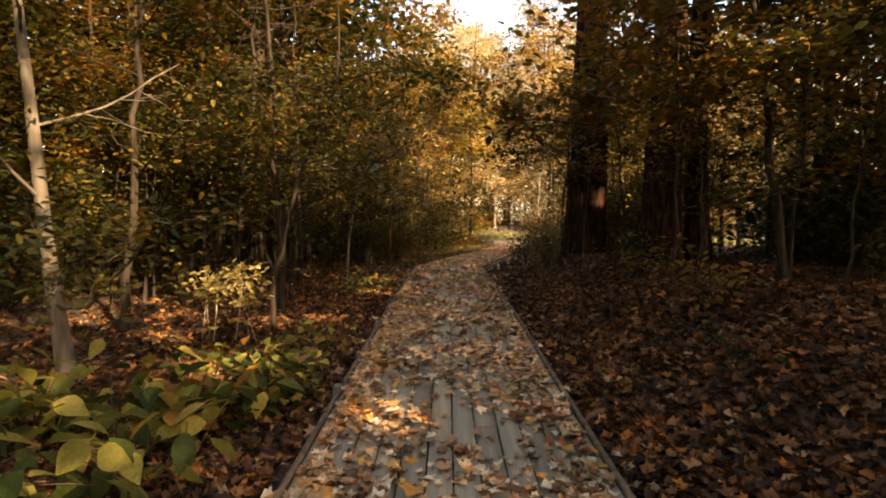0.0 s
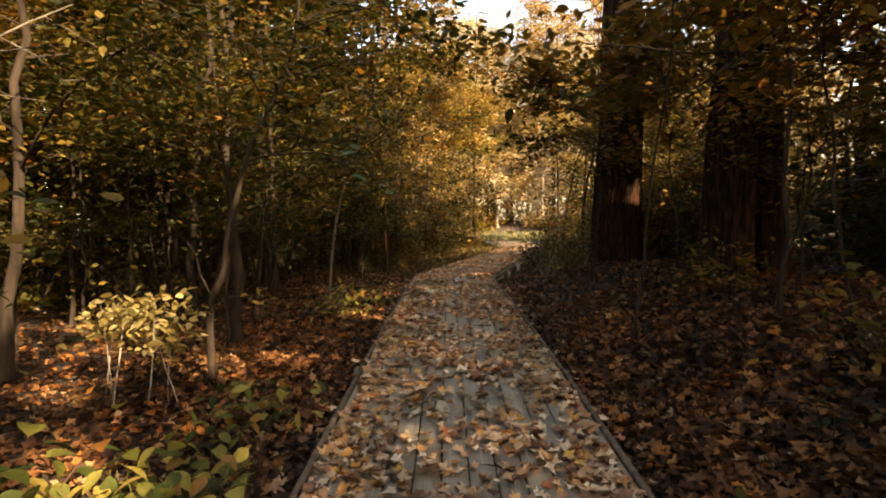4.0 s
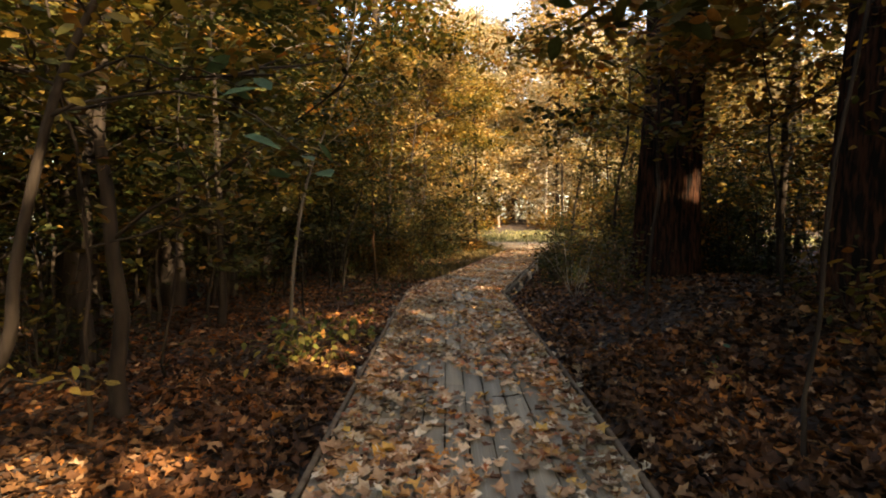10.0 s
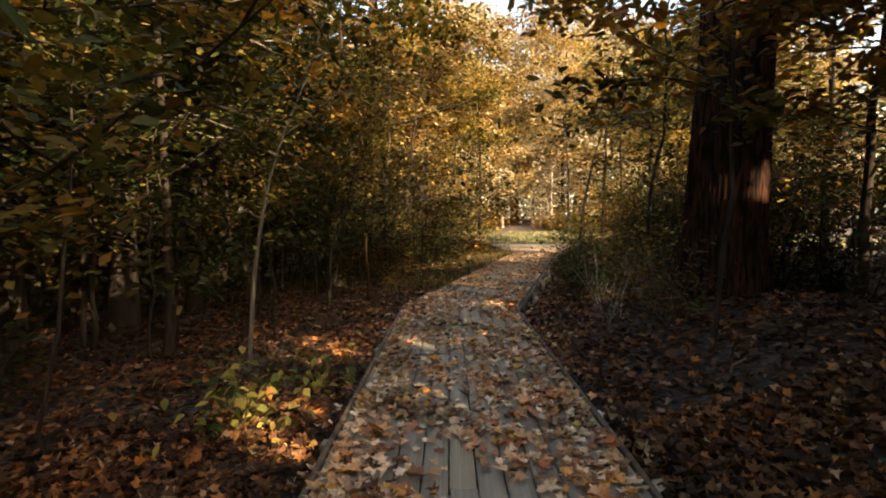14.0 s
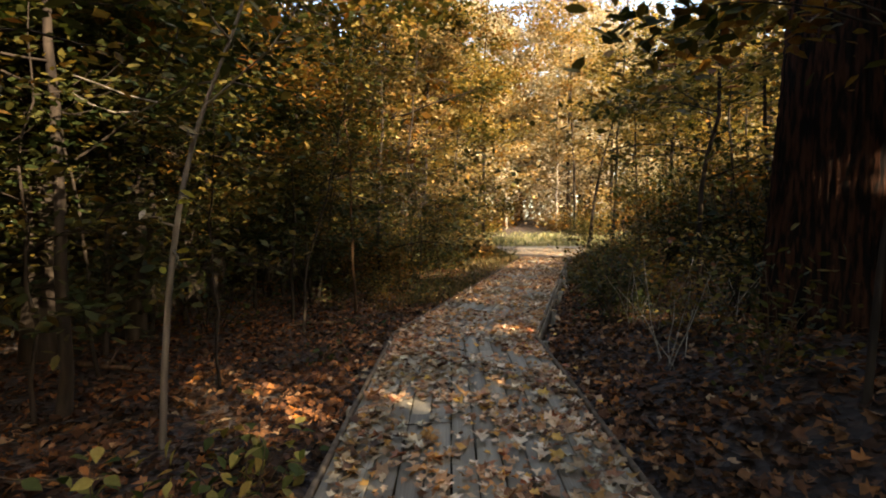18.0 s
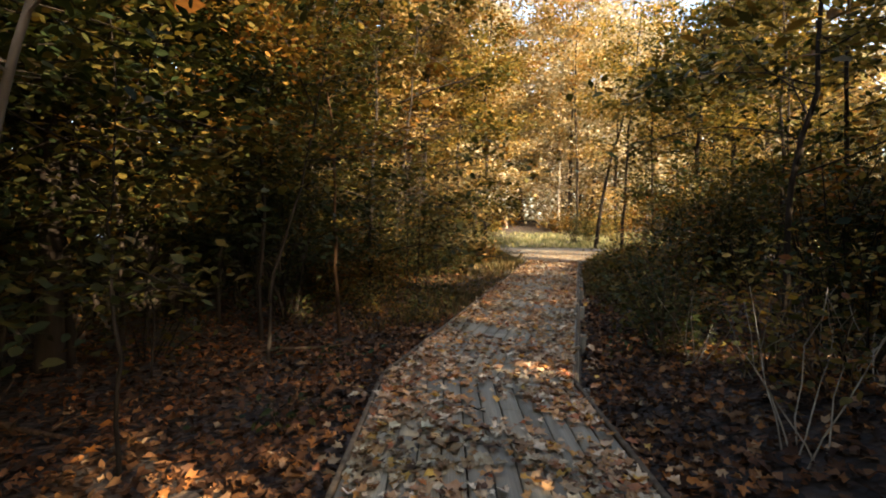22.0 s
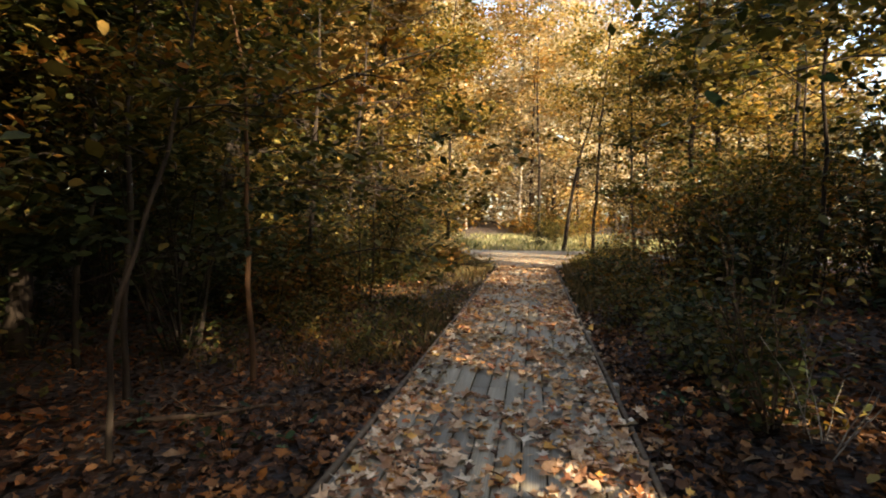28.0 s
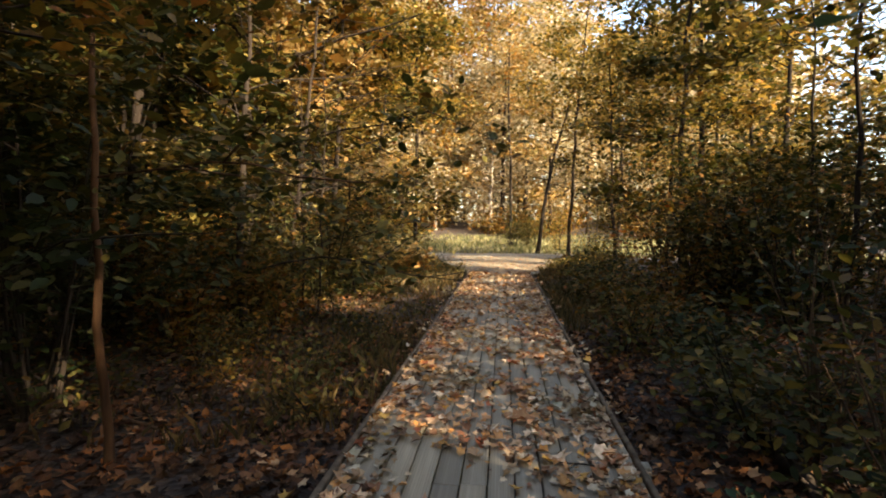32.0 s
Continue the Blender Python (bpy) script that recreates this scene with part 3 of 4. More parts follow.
# trees at the edge of the sunlit clearing
for i, (x, y, hh, sp, mt, lx) in enumerate([(-3.0, 35.5, 10, 3.6, YELLOWING, .03), (-5.6, 33.5, 10, 3.4, OLIVE, .02), (-5.2, 39.8, 11, 3.0, RUST, -.02), (-7.4, 38, 11, 3.6, GOLD, 0), (-7.6, 45, 12, 3.8, OLIVE, 0), (-10, 42, 12, 3.8, GOLD, 0),
                                            (-2.6, 31.6, 9, 3.3, OLIVE, .05), (4.7, 43.2, 10, 2.8, YELLOWING, .19), (8.2, 35, 10, 3.4, YELLOWING, -.02), (8.5, 38, 11, 3.4, OLIVE, 0), (9.4, 46, 11, 3.4, GOLD, 0), (13, 43, 12, 3.6, GOLD, 0), (5.6, 30.5, 8, 2.8, OLIVE, -.03)]):
    tree(on_ground(x, y), hh, 0.08 + 0.02 * (i % 3), (lx, 0), 3.0 if lx > .1 else 1.3, sp, 14, 1500 if lx > .1 else 5200, 0.19, mt, BARK, 40 + i, "sunlit golden tree at the edge of the clearing", group="clearing trees", shape="diamond", puff=0.45, forks=5)
# these crowns carry the haze of distance in their leaf colour
for i, (x, y) in enumerate([(1.6, 73), (-2.2, 76), (5.4, 71.5), (9.2, 76), (-6.5, 72), (13, 72), (-11, 74)]):
    tree(on_ground(x, y), 24 + 2.0 * (i % 3), 0.2, (0, 0), 2, 6.4, 24, 9500, 0.40, (CREAM, CREAM, GOLD)[i % 3], BARK_WARM, 80 + i, "very tall golden tree beyond the meadow, paled for haze", group="far trees", shape="diamond", puff=1.0, forks=5)
for i, (x, y) in enumerate([(0.06, 65.2), (4.75, 63.8)]):
    tree(on_ground(x, y), 7.5, 0.15, (0.01, 0), 1.2, 3.0, 22, 260, 0.16, CREAM, BARK_PALE, 60 + i, "nearly bare pale tree beyond the meadow", group="far trees", shape="diamond")

# boughs that reach over the end of the boards, and shrubs there
tree(on_ground(-1.9, 34.0), 7.5, 0.06, (0.05, 0.0), 1.2, 2.8, 15, 6500, 0.165, YELLOWING, BARK, 95, "spreading tree with olive and russet leaves beside the deck", group="clearing trees", puff=0.4, forks=5,
     extra=[((0.3, 33.9, 3.9), 2.8, RUST, 0.12, 260, .32), ((0.5, 34.6, 4.8), 3.4, OLIVE, 0.12, 300, .34), ((-0.5, 34.2, 3.0), 2.2, RUST, 0.12, 220, .3), ((0.2, 34.2, 5.6), 4.2, YELLOWING, 0.12, 260, .34)])
tree(on_ground(5.6, 35.0), 7.5, 0.06, (-0.03, 0.0), 1.6, 2.6, 13, 4600, 0.165, YELLOWING, BARK, 96, "spreading tree with yellowing leaves beside the deck", group="clearing trees", puff=0.4, forks=5,
     extra=[((3.6, 34.8, 4.4), 3.2, YELLOWING, 0.12, 240, .32), ((3.9, 35.4, 3.4), 2.4, OLIVE, 0.12, 220, .3)])
for i, (x, y, m) in enumerate([(-0.8, 37.2, RUST), (5.6, 41.0, YELLOWING), (-2.6, 38.6, YELLOWING)]):
    tree(on_ground(x, y), 11.5, 0.08, (0.03, 0), 4.4, 3.6, 14, 4200, 0.19, m, BARK, 130 + i, "tall golden brown tree beside the crossing deck", group="clearing trees", shape="diamond", puff=0.45, forks=5)
for i, (x, y, h, s, m) in enumerate([(-1.5, 35.2, 1.7, 1.0, OLIVE), (-2.6, 34.6, 2.0, 1.0, GREEN), (-0.9, 35.9, 1.1, .7, OLIVE), (4.5, 50, 2.6, 1.1, GREEN), (5.4, 49, 1.9, .9, OLIVE), (6.3, 45.5, 2.3, 1.1, YELLOWING), (5.4, 37.6, 2.0, 1.0, YELLOWING), (5.3, 34.2, 1.5, .9, OLIVE), (6.4, 39.6, 2.6, 1.1, OLIVE), (4.4, 35.2, .6, .4, RUST), (3.8, 33.5, .6, .4, YELLOWING), (-0.6, 33.4, .6, .5, RUST)]):
    shrub(on_ground(x, y), h, s, 12, 1500, 0.10, m, BARK, 2000 + i, "bushy shrub at the edge of the clearing", puff=0.22, top_only=0.12)
# broad low-branched trees whose layered boughs hang towards the boards; sunlight is put into the gold leaves
for i, (x, y, h, m, lean) in enumerate([(-2.9, 28.8, 7.5, GOLD, .05), (-3.4, 31.6, 8.5, GOLD, .07), (-4.6, 27.0, 7.0, YELLOWING, .04), (-3.6, 37.4, 14.5, GOLD, .03), (-2.7, 25.6, 6.0, OLIVE, .03)]):
    tree(on_ground(x, y), h, 0.055, (lean, 0.0), 0.8, 3.2, 17, 6500, 0.165, m, BARK, 1700 + i, "low-branched tree with layered golden brown leaves", group="clearing trees", puff=0.3, forks=5, lift=0.0)
# leafy trees as a wall along the darker side, leaf colours darkened for shade
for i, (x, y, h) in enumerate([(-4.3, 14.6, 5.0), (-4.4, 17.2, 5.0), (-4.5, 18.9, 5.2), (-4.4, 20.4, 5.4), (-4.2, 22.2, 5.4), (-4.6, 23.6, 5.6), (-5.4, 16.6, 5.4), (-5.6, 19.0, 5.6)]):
    tree(on_ground(x, y), h, 0.035, (0.03, 0.0), 0.75, 2.2, 17, 6500, 0.11, (GREEN, GREEN, OLIVE, GREEN)[i % 4], BARK, 1720 + i, "low-branched understorey tree with leaves darkened for deep shade", puff=0.28, forks=5, lift=0.0)
# tall crowns added between the path and the sun to shade the left side
for i, (x, y) in enumerate([(9.6, 7.6), (6.6, 9.4), (9.0, 11.6), (7.2, 14.6), (10.4, 14.4), (8.2, 18.0), (11.6, 10.0), (12.4, 17.4), (10.8, 4.0)]):
    tree(on_ground(x, y), 9.6 + 0.6 * (i % 3) + 2.6 * (y > 11), 0.13, (0, 0), 4.6, 4.0, 14, 4200, 0.36, (OLIVE, RUST, GREEN)[i % 3], BARK, 1500 + i, "forest tree added to block the sun, with a dense autumn crown", group="tall trees", shape="diamond", puff=0.75, forks=5)
# tall trees added to roof and darken the left side, crowns mostly unseen
for i, (x, y) in enumerate([(-4.4, 15.8), (-6.8, 17.2), (-4.6, 19.6), (-7.2, 20.8), (-5.2, 22.6), (-8.2, 24.4), (-9.4, 16.4), (-6.2, 26.6)]):
    tree(on_ground(x, y), 12.5 + (i % 3), 0.11, (0, 0), 5.2, 3.6, 14, 3000, 0.3, (OLIVE, GREEN, RUST)[i % 3], BARK, 1600 + i, "forest tree added for shade, with a high autumn crown and dark trunk", group="tall trees", shape="diamond", puff=0.7, forks=5)
# broad drooping leaves in front of the old trunks
for i, (x, y, m) in enumerate([(3.3, 12.3, RUST), (4.8, 12.7, YELLOWING)]):
    tree(on_ground(x, y), 5.8, 0.022, (0.02, 0.02), 1.7, 2.0, 10, 2400, 0.13, m, BARK, 1630 + i, "thin understorey tree with broad orange leaves", puff=0.34, lift=-0.02)
# deep wood that closes the view on the shaded side
for i in range(20):
    tree(on_ground(-17 - 3.2 * (i % 3) + 0.4 * (i % 5), 4 + 2.3 * i), 12 + (i % 4), 0.14, (0, 0), 0.8, 4.4, 15, 1500, 0.62, (GREEN, OLIVE)[i % 2], BARK, 1550 + i, "forest tree leafy to the ground in deep shade", group="tall trees", shape="diamond", puff=0.95, forks=5)

for i, (x, y) in enumerate([(10.2, 29.0), (12.5, 33.0), (9.4, 32.6), (14.5, 29.5), (11.2, 37.5)]):
    tree(on_ground(x, y), 10.5, 0.09, (0, 0), 1.6, 3.6, 14, 2300, 0.24, (YELLOWING, GOLD)[i % 2], BARK, 97 + i, "leafy tree with yellowing crown behind a shrub bank", group="clearing trees", shape="diamond", puff=0.5, forks=5)

tree(on_ground(-4.3, 25.6), 8, 0.085, (0.02, 0), 2.2, 3.0, 10, 4200, 0.10, GREEN, BARK, 90, "dark forked tree in the shade of a thicket", puff=0.36, shape="diamond", extra=[((-3.1, 25.2, 4.2), 2.1, GREEN, 0.1, 80, .25), ((-5.4, 25.4, 4.4), 2.1, GREEN, 0.1, 80, .25)])

rng = np.random.default_rng(21)
# woodland to either side: understorey with low layered leaves
PLACES = []


def free_spot(x, y, gap):
    if all((x - a) ** 2 + (y - b) ** 2 > gap * gap for a, b in PLACES):
        PLACES.append((x, y))
        return True
    return False


# right side: brighter leaf colours stand in for sunlight on them
LEFT_LEAF, RIGHT_LEAF = [OLIVE, OLIVE, GREEN, RUST, OLIVE], [GOLD, RUST, GOLD, RUST, OLIVE]
made = 0
# beyond y 17 most trees take the green with shade in its colour
while made < 34:
    x, y = rng.uniform(-9.5, -2.9), rng.uniform(8, 34)
    if (y > 17 and x > -3.7) or not free_spot(x, y, 1.4):
        continue
    h = rng.uniform(4.5, 8.5)
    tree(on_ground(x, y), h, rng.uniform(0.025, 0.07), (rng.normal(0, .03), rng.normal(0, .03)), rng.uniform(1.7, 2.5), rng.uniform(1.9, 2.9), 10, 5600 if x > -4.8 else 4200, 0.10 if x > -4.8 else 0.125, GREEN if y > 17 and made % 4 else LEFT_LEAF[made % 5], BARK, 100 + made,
         "slender woodland tree in the shade of a thicket", shape="oval" if x > -4.8 and y < 20 else "diamond", puff=0.33)
    made += 1
made = 0
while made < 16:
    x, y = rng.uniform(4.4, 11), rng.uniform(8, 19)
    if not free_spot(x, y, 1.6) or math.hypot(x - 2.97, y - 17.9) < 1.6 or math.hypot(x - 4.35, y - 15.75) < 1.4:
        continue
    h = rng.uniform(5, 9)
    tree(on_ground(x, y), h, rng.uniform(0.03, 0.09), (rng.normal(-.02, .03), rng.normal(0, .03)), rng.uniform(1.4, 2.4), rng.uniform(1.8, 2.8), 9, 3600, 0.13, RIGHT_LEAF[made % 5], BARK, 200 + made,
         "woodland tree with dark trunk and autumn leaves", shape="diamond", puff=0.42)
    made += 1
# tall trees that close the wood overhead and behind, partly unseen, added for shade
made = 0
while made < 66:
    side = made % 2
    x, y = (rng.uniform(-9, 12), rng.uniform(-16, 2.5)) if made % 4 == 3 else (rng.uniform(6.5, 24), rng.uniform(-8, 26)) if made % 4 and made < 56 else (rng.uniform(-22, -7.5), rng.uniform(-6, 52)) if made < 56 else (rng.uniform(-8, -3.6), rng.uniform(17, 33))
    if not free_spot(x, y, 2.6 if made < 56 else 0.6):
        continue
    tree(on_ground(x, y), rng.uniform(12, 17), rng.uniform(0.12, 0.28), (rng.normal(0, .015), rng.normal(0, .015)), rng.uniform(3.0, 5), 4.4, 12, (2500 if 6 < y < 23 else 1000) if x > 3 else 2000, 0.34, (OLIVE, RUST, OLIVE, GREEN)[made % 4], BARK, 300 + made,
         "tall forest tree added to block the sun, with a dense autumn crown", group="tall trees", shape="diamond", puff=0.75, forks=5)
    made += 1
# far wood beyond the clearing, haze put into its cream and gold leaves
made = 0
while made < 44:
    x, y = rng.uniform(-34, 42), rng.uniform(60, 84)
    if not free_spot(x, y, 2.6):
        continue
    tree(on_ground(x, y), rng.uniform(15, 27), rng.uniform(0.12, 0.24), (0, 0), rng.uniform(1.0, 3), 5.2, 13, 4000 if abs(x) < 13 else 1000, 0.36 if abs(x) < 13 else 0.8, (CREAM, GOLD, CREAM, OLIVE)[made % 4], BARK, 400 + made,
         "sunlit golden tree beyond the clearing", group="far trees", shape="diamond", puff=1.0)
    made += 1

# thicket that fills the wood between the trunks
for i in range(84):
    side = -1 if i % 8 < 5 else 1
    x = side * rng.uniform(6.5, 13) if i % 2 else side * rng.uniform(9, 17)
    y = rng.uniform(9, 50) if side < 0 else rng.uniform(8, 31)
    # the last twenty are added out of view, behind the start of the walk
    if i >= 64:
        x, y = rng.uniform(-12, 12), rng.uniform(-9, 2.5)
    shrub(on_ground(x, y), rng.uniform(1.8, 3.2), 1.9, 9, 800 if i < 64 else 450, 0.22 if i < 64 else 0.3, (OLIVE, GREEN, RUST, OLIVE)[i % 4], BARK, 600 + i, "dense thicket of saplings in deep shade", "thicket", "thickets", "diamond", puff=0.42, top_only=0.1)
for i in range(34):
    x, y = rng.uniform(-26, 30), rng.uniform(59, 68)
    shrub(on_ground(x, y), rng.uniform(1.2, 2.8), 2.4, 8, 800, 0.28, (RUST, RUST, GOLD, OLIVE)[i % 4], BARK_WARM, 700 + i, "russet thicket along the far side of the meadow", "thicket", "far thickets", "diamond", puff=0.5, top_only=0.1)

for i in range(20):
    y = rng.uniform(12, 32)
    x = mid_x(y) - rng.uniform(3.6, 8.0)
    shrub(on_ground(x, y), rng.uniform(0.7, 1.5), 1.1, 12, 420, 0.09, (GREEN, OLIVE)[i % 2], BARK, 800 + i, "dark twiggy undergrowth in deep shade", "undergrowth", "undergrowth", "diamond", puff=0.3, top_only=0.1)
for i in range(40):
    y = rng.uniform(11, 31)
    x = mid_x(y) - rng.uniform(2.2, 7.5)
    tree(on_ground(x, y), rng.uniform(2.6, 4.6), rng.uniform(0.012, 0.024), (rng.normal(0, .09), rng.normal(0, .06)), 1.2, 1.2, 5, 500, 0.085, (OLIVE, RUST)[i % 2], BARK, 840 + i, "spindly sapling with few leaves in the shade", "sapling", "saplings", "diamond", puff=0.25)
for i in range(16):
    y = rng.uniform(10, 30)
    x = mid_x(y) + rng.uniform(2.6, 6.0)
    if math.hypot(x - 3.4, y - 17.6) < 1.6:
        continue
    tree(on_ground(x, y), rng.uniform(2.2, 4.2), rng.uniform(0.01, 0.02), (rng.normal(0, .09), rng.normal(0, .06)), 0.9, 1.2, 6, 700, 0.085, (OLIVE, RUST)[i % 2], BARK, 880 + i, "spindly sapling with few leaves in the shade", "sapling", "saplings", "oval", puff=0.25)

for i in range(26):
    x, y = -rng.uniform(10, 19), rng.uniform(8, 40)
    shrub(on_ground(x, y), rng.uniform(3.5, 6.0), 2.4, 10, 1000, 0.31, (OLIVE, GREEN, RUST, OLIVE)[i % 4], BARK, 900 + i, "tall dense thicket in deep shade", "thicket", "thickets", "diamond", puff=0.6, top_only=0.1)

# cream foliage here has haze put into its colour
for i in range(40):
    x, y = rng.uniform(-34, 40), rng.uniform(66, 82)
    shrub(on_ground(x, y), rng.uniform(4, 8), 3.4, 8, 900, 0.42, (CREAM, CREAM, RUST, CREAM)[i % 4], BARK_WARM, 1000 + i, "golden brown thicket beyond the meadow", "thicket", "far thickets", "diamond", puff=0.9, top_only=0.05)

# last row of trees, leaves paled in colour for haze
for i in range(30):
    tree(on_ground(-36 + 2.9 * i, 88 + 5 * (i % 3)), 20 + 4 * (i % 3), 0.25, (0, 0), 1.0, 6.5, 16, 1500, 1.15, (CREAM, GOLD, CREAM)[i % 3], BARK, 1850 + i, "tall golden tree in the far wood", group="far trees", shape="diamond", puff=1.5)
# shrubs in the darkened green that stands in for shade
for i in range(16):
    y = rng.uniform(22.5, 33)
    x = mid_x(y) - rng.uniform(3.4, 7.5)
    shrub(on_ground(x, y), rng.uniform(1.8, 3.2), 1.3, 12, 1300, 0.10, GREEN, BARK, 1100 + i, "dense shrub with leaves darkened for deep shade", "shrub", "shrub bank", "diamond", puff=0.3, top_only=0.08)
for i in range(16):
    x, y = rng.uniform(7.5, 15), rng.uniform(13, 30)
    shrub(on_ground(x, y), rng.uniform(3.2, 5), 2.2, 10, 900, 0.28, (OLIVE, GREEN)[i % 2], BARK, 1130 + i, "tall dense thicket in deep shade", "thicket", "thickets", "diamond", puff=0.55, top_only=0.08)

# ---- boardwalk ----


def box_piece(sx, sy, sz, b):
    """A board with its upper edges eased, centred, top at 0."""
    x, y = sx / 2, sy / 2
    rings = [((x, y), -sz), ((x, y), -b), ((x - b, y - b), 0)]
    v = [(sgx * rx, sgy * ry, z) for (rx, ry), z in rings for sgx, sgy in ((-1, -1), (1, -1), (1, 1), (-1, 1))]
    f = [(3, 2, 1, 0), (8, 9, 10, 11)]
    for r in (0, 4):
        f += [(r + i, r + (i + 1) % 4, r + 4 + (i + 1) % 4, r + 4 + i) for i in range(4)]
    return np.array(v), np.array(f)


boardwalk = thing("boardwalk", (0, 0, 0), "weathered grey wooden boardwalk strewn with fallen leaves", "boardwalk")
boardwalk["kind"] = "structure"
PLANK = {n: fast_mesh("plank", *box_piece(0.134, n, 0.038, 0.005), WOOD) for n in (0.6, 0.9, 1.2, 1.6, 2.0, 2.4)}
rng = np.random.default_rng(5)
ROWS, PITCH = 12, WIDTH / 12


def lay_run(a, b, tan_a, tan_b):
    """Boards side by side along one straight run; the ends are cut on a slant."""
    a, b = np.array(a), np.array(b)
    along = (b - a) / np.linalg.norm(b - a)
    across = np.array([along[1], -along[0]])
    total = np.linalg.norm(b - a)
    yaw = math.atan2(-along[0], along[1])
    for r in range(ROWS):
        off = (r - (ROWS - 1) / 2) * PITCH
        s, stop = off * tan_a - rng.uniform(0, 1.2) * (tan_a == 0), total + off * tan_b
        while s < stop - 0.05:
            want = rng.choice([1.2, 1.6, 2.0, 2.0, 2.4])
            left = stop - s
            if left < want + 0.5:
                want = left
            key = min(PLANK, key=lambda n: abs(n - want))
            c = a + along * (s + want / 2) + across * off
            z0, z1 = deck_z(c[1] - want / 2), deck_z(c[1] + want / 2)
            p = child("plank", PLANK[key], boardwalk)
            p.location = (c[0], c[1], float((z0 + z1) / 2) + rng.normal(0, 0.0012))
            p.rotation_euler = (math.atan2(float(z1 - z0), want), rng.normal(0, 0.004), yaw + rng.normal(0, 0.0012))
            p.scale = (1, (want - 0.006) / key, 1)
            s += want


half = (math.atan(0.1085) + math.atan(0.1324)) / 2
lay_run((float(mid_x(0.0)), 0.0), KINK, 0, -math.tan(half))
lay_run(KINK, END, math.tan(half), 0)
# boards of the crossing deck run along it
for i in range(64):
    y = END[1] + 0.09 + i * PITCH
    x0, x1 = 0.79 - (y - 33) * 0.135, 2.68 + (y - 33) * 0.42
    s = x0
    while s < x1:
        want = min(rng.choice([1.6, 2.0, 2.4]), x1 - s + 0.05)
        key = min(PLANK, key=lambda n: abs(n - want))
        p = child("plank", PLANK[key], boardwalk)
        p.location = (s + want / 2, y, 0.04 + rng.normal(0, 0.0012))
        p.rotation_euler = (0, 0, math.pi / 2)
        p.scale = (1, (want - 0.006) / key, 1)
        s += want
# kerb boards on the edges and the joists and posts below
rails = [(float(mid_x(0.0)) + s * (WIDTH / 2 + 0.004), 0.0, KINK[0] + s * (WIDTH / 2 + 0.004), KINK[1] - s * 0.01, s) for s in (-1, 1)] + \
        [(KINK[0] + s * (WIDTH / 2 + 0.004), KINK[1] - s * 0.01, END[0] + s * (WIDTH / 2 + 0.004), END[1], s) for s in (-1, 1)]
KERB = fast_mesh("kerb_board", *box_piece(0.032, 2.4, 0.036, 0.006), EDGE_WOOD)
FASCIA = fast_mesh("side_board", *box_piece(0.035, 2.4, 0.15, 0.004), EDGE_WOOD)
POST = fast_mesh("post", *box_piece(0.09, 0.09, 0.75, 0.006), WOOD)
JOIST = fast_mesh("joist", *box_piece(1.62, 0.045, 0.12, 0.004), WOOD)
for x0, y0, x1, y1, s in rails:
    n = round(math.hypot(x1 - x0, y1 - y0) / 2.4)
    step = math.hypot(x1 - x0, y1 - y0) / n
    yaw = math.atan2(-(x1 - x0), y1 - y0)
    for i in range(n):
        k = (i + 0.5) / n
        x, y = x0 + (x1 - x0) * k, y0 + (y1 - y0) * k
        z0, z1 = float(deck_z(y - step / 2)), float(deck_z(y + step / 2))
        for me, dz, dx, nm in ((KERB, 0.038, -0.024 * s, "kerb_board"), (FASCIA, -0.042, 0.0, "side_board")):
            p = child(nm, me, boardwalk)
            p.location = (x + dx, y, (z0 + z1) / 2 + dz)
            p.rotation_euler = (math.atan2(z1 - z0, step), 0, yaw + rng.normal(0, 0.003))
            p.scale = (1, (step - 0.008) / 2.4, 1)
        p = child("post", POST, boardwalk)
        p.location = (x - s * 0.09, y - step / 2 + 0.1, (z0 + z1) / 2 - 0.06)
        p.rotation_euler = (0, 0, yaw)
        if s > 0:
            for h in (-0.3, 0.3):
                yy = y + h * step
                p = child("joist", JOIST, boardwalk)
                p.location = (float(mid_x(yy)), yy, float(deck_z(yy)) - 0.043)
                p.rotation_euler = (0, 0, yaw)

# ---- fallen leaves ----
rng = np.random.default_rng(31)


def strew(name, label, x, y, z, size, mat, shape, up, curl):
    p = np.stack([x, y, z], -1)
    ob = new(name, leaf_cloud(name, p, size, mat, shape, up, 0.0, rng, curl))
    return tagged(ob, label, "leaves", kind="stuff")


n = 33000
y = rng.uniform(0.2, 33, n)
u = rng.uniform(-1, 1, n)
u = np.where(rng.random(n) < 0.35, np.sign(u) * np.abs(u) ** 0.45, u)
dense = 0.50 + 0.26 * np.sin(y * 1.9 + 2.1 * u) * np.cos(y * 0.7 - 1.4 * u) + 0.25 * np.sin(y * 5.3 + 4 * u) + 0.3 * np.abs(u) ** 3
keep = rng.random(n) < dense * np.where(y > 21, 0.75, 1)
y, u = y[keep], u[keep]
strew("fallen_leaves", "dry tan, brown and orange leaves fallen on the boards", mid_x(y) + u * 0.80, y, deck_z(y) + 0.012 + rng.uniform(0, 0.018, len(y)), 0.066 * rng.lognormal(0, 0.25, len(y)), FALLEN, "lobed", 0.85, 0.38)
n = 1800
y = rng.uniform(33, 40, n)
x = 1.73 + 0.14 * (y - 33) + rng.uniform(-1, 1, n) * (0.88 + 0.26 * (y - 33))
strew("fallen_leaves", "dry pale leaves fallen on the crossing deck", x, y, np.full(n, 0.055), 0.085, FALLEN, "diamond", 0.95, 0.2)
n = 20000
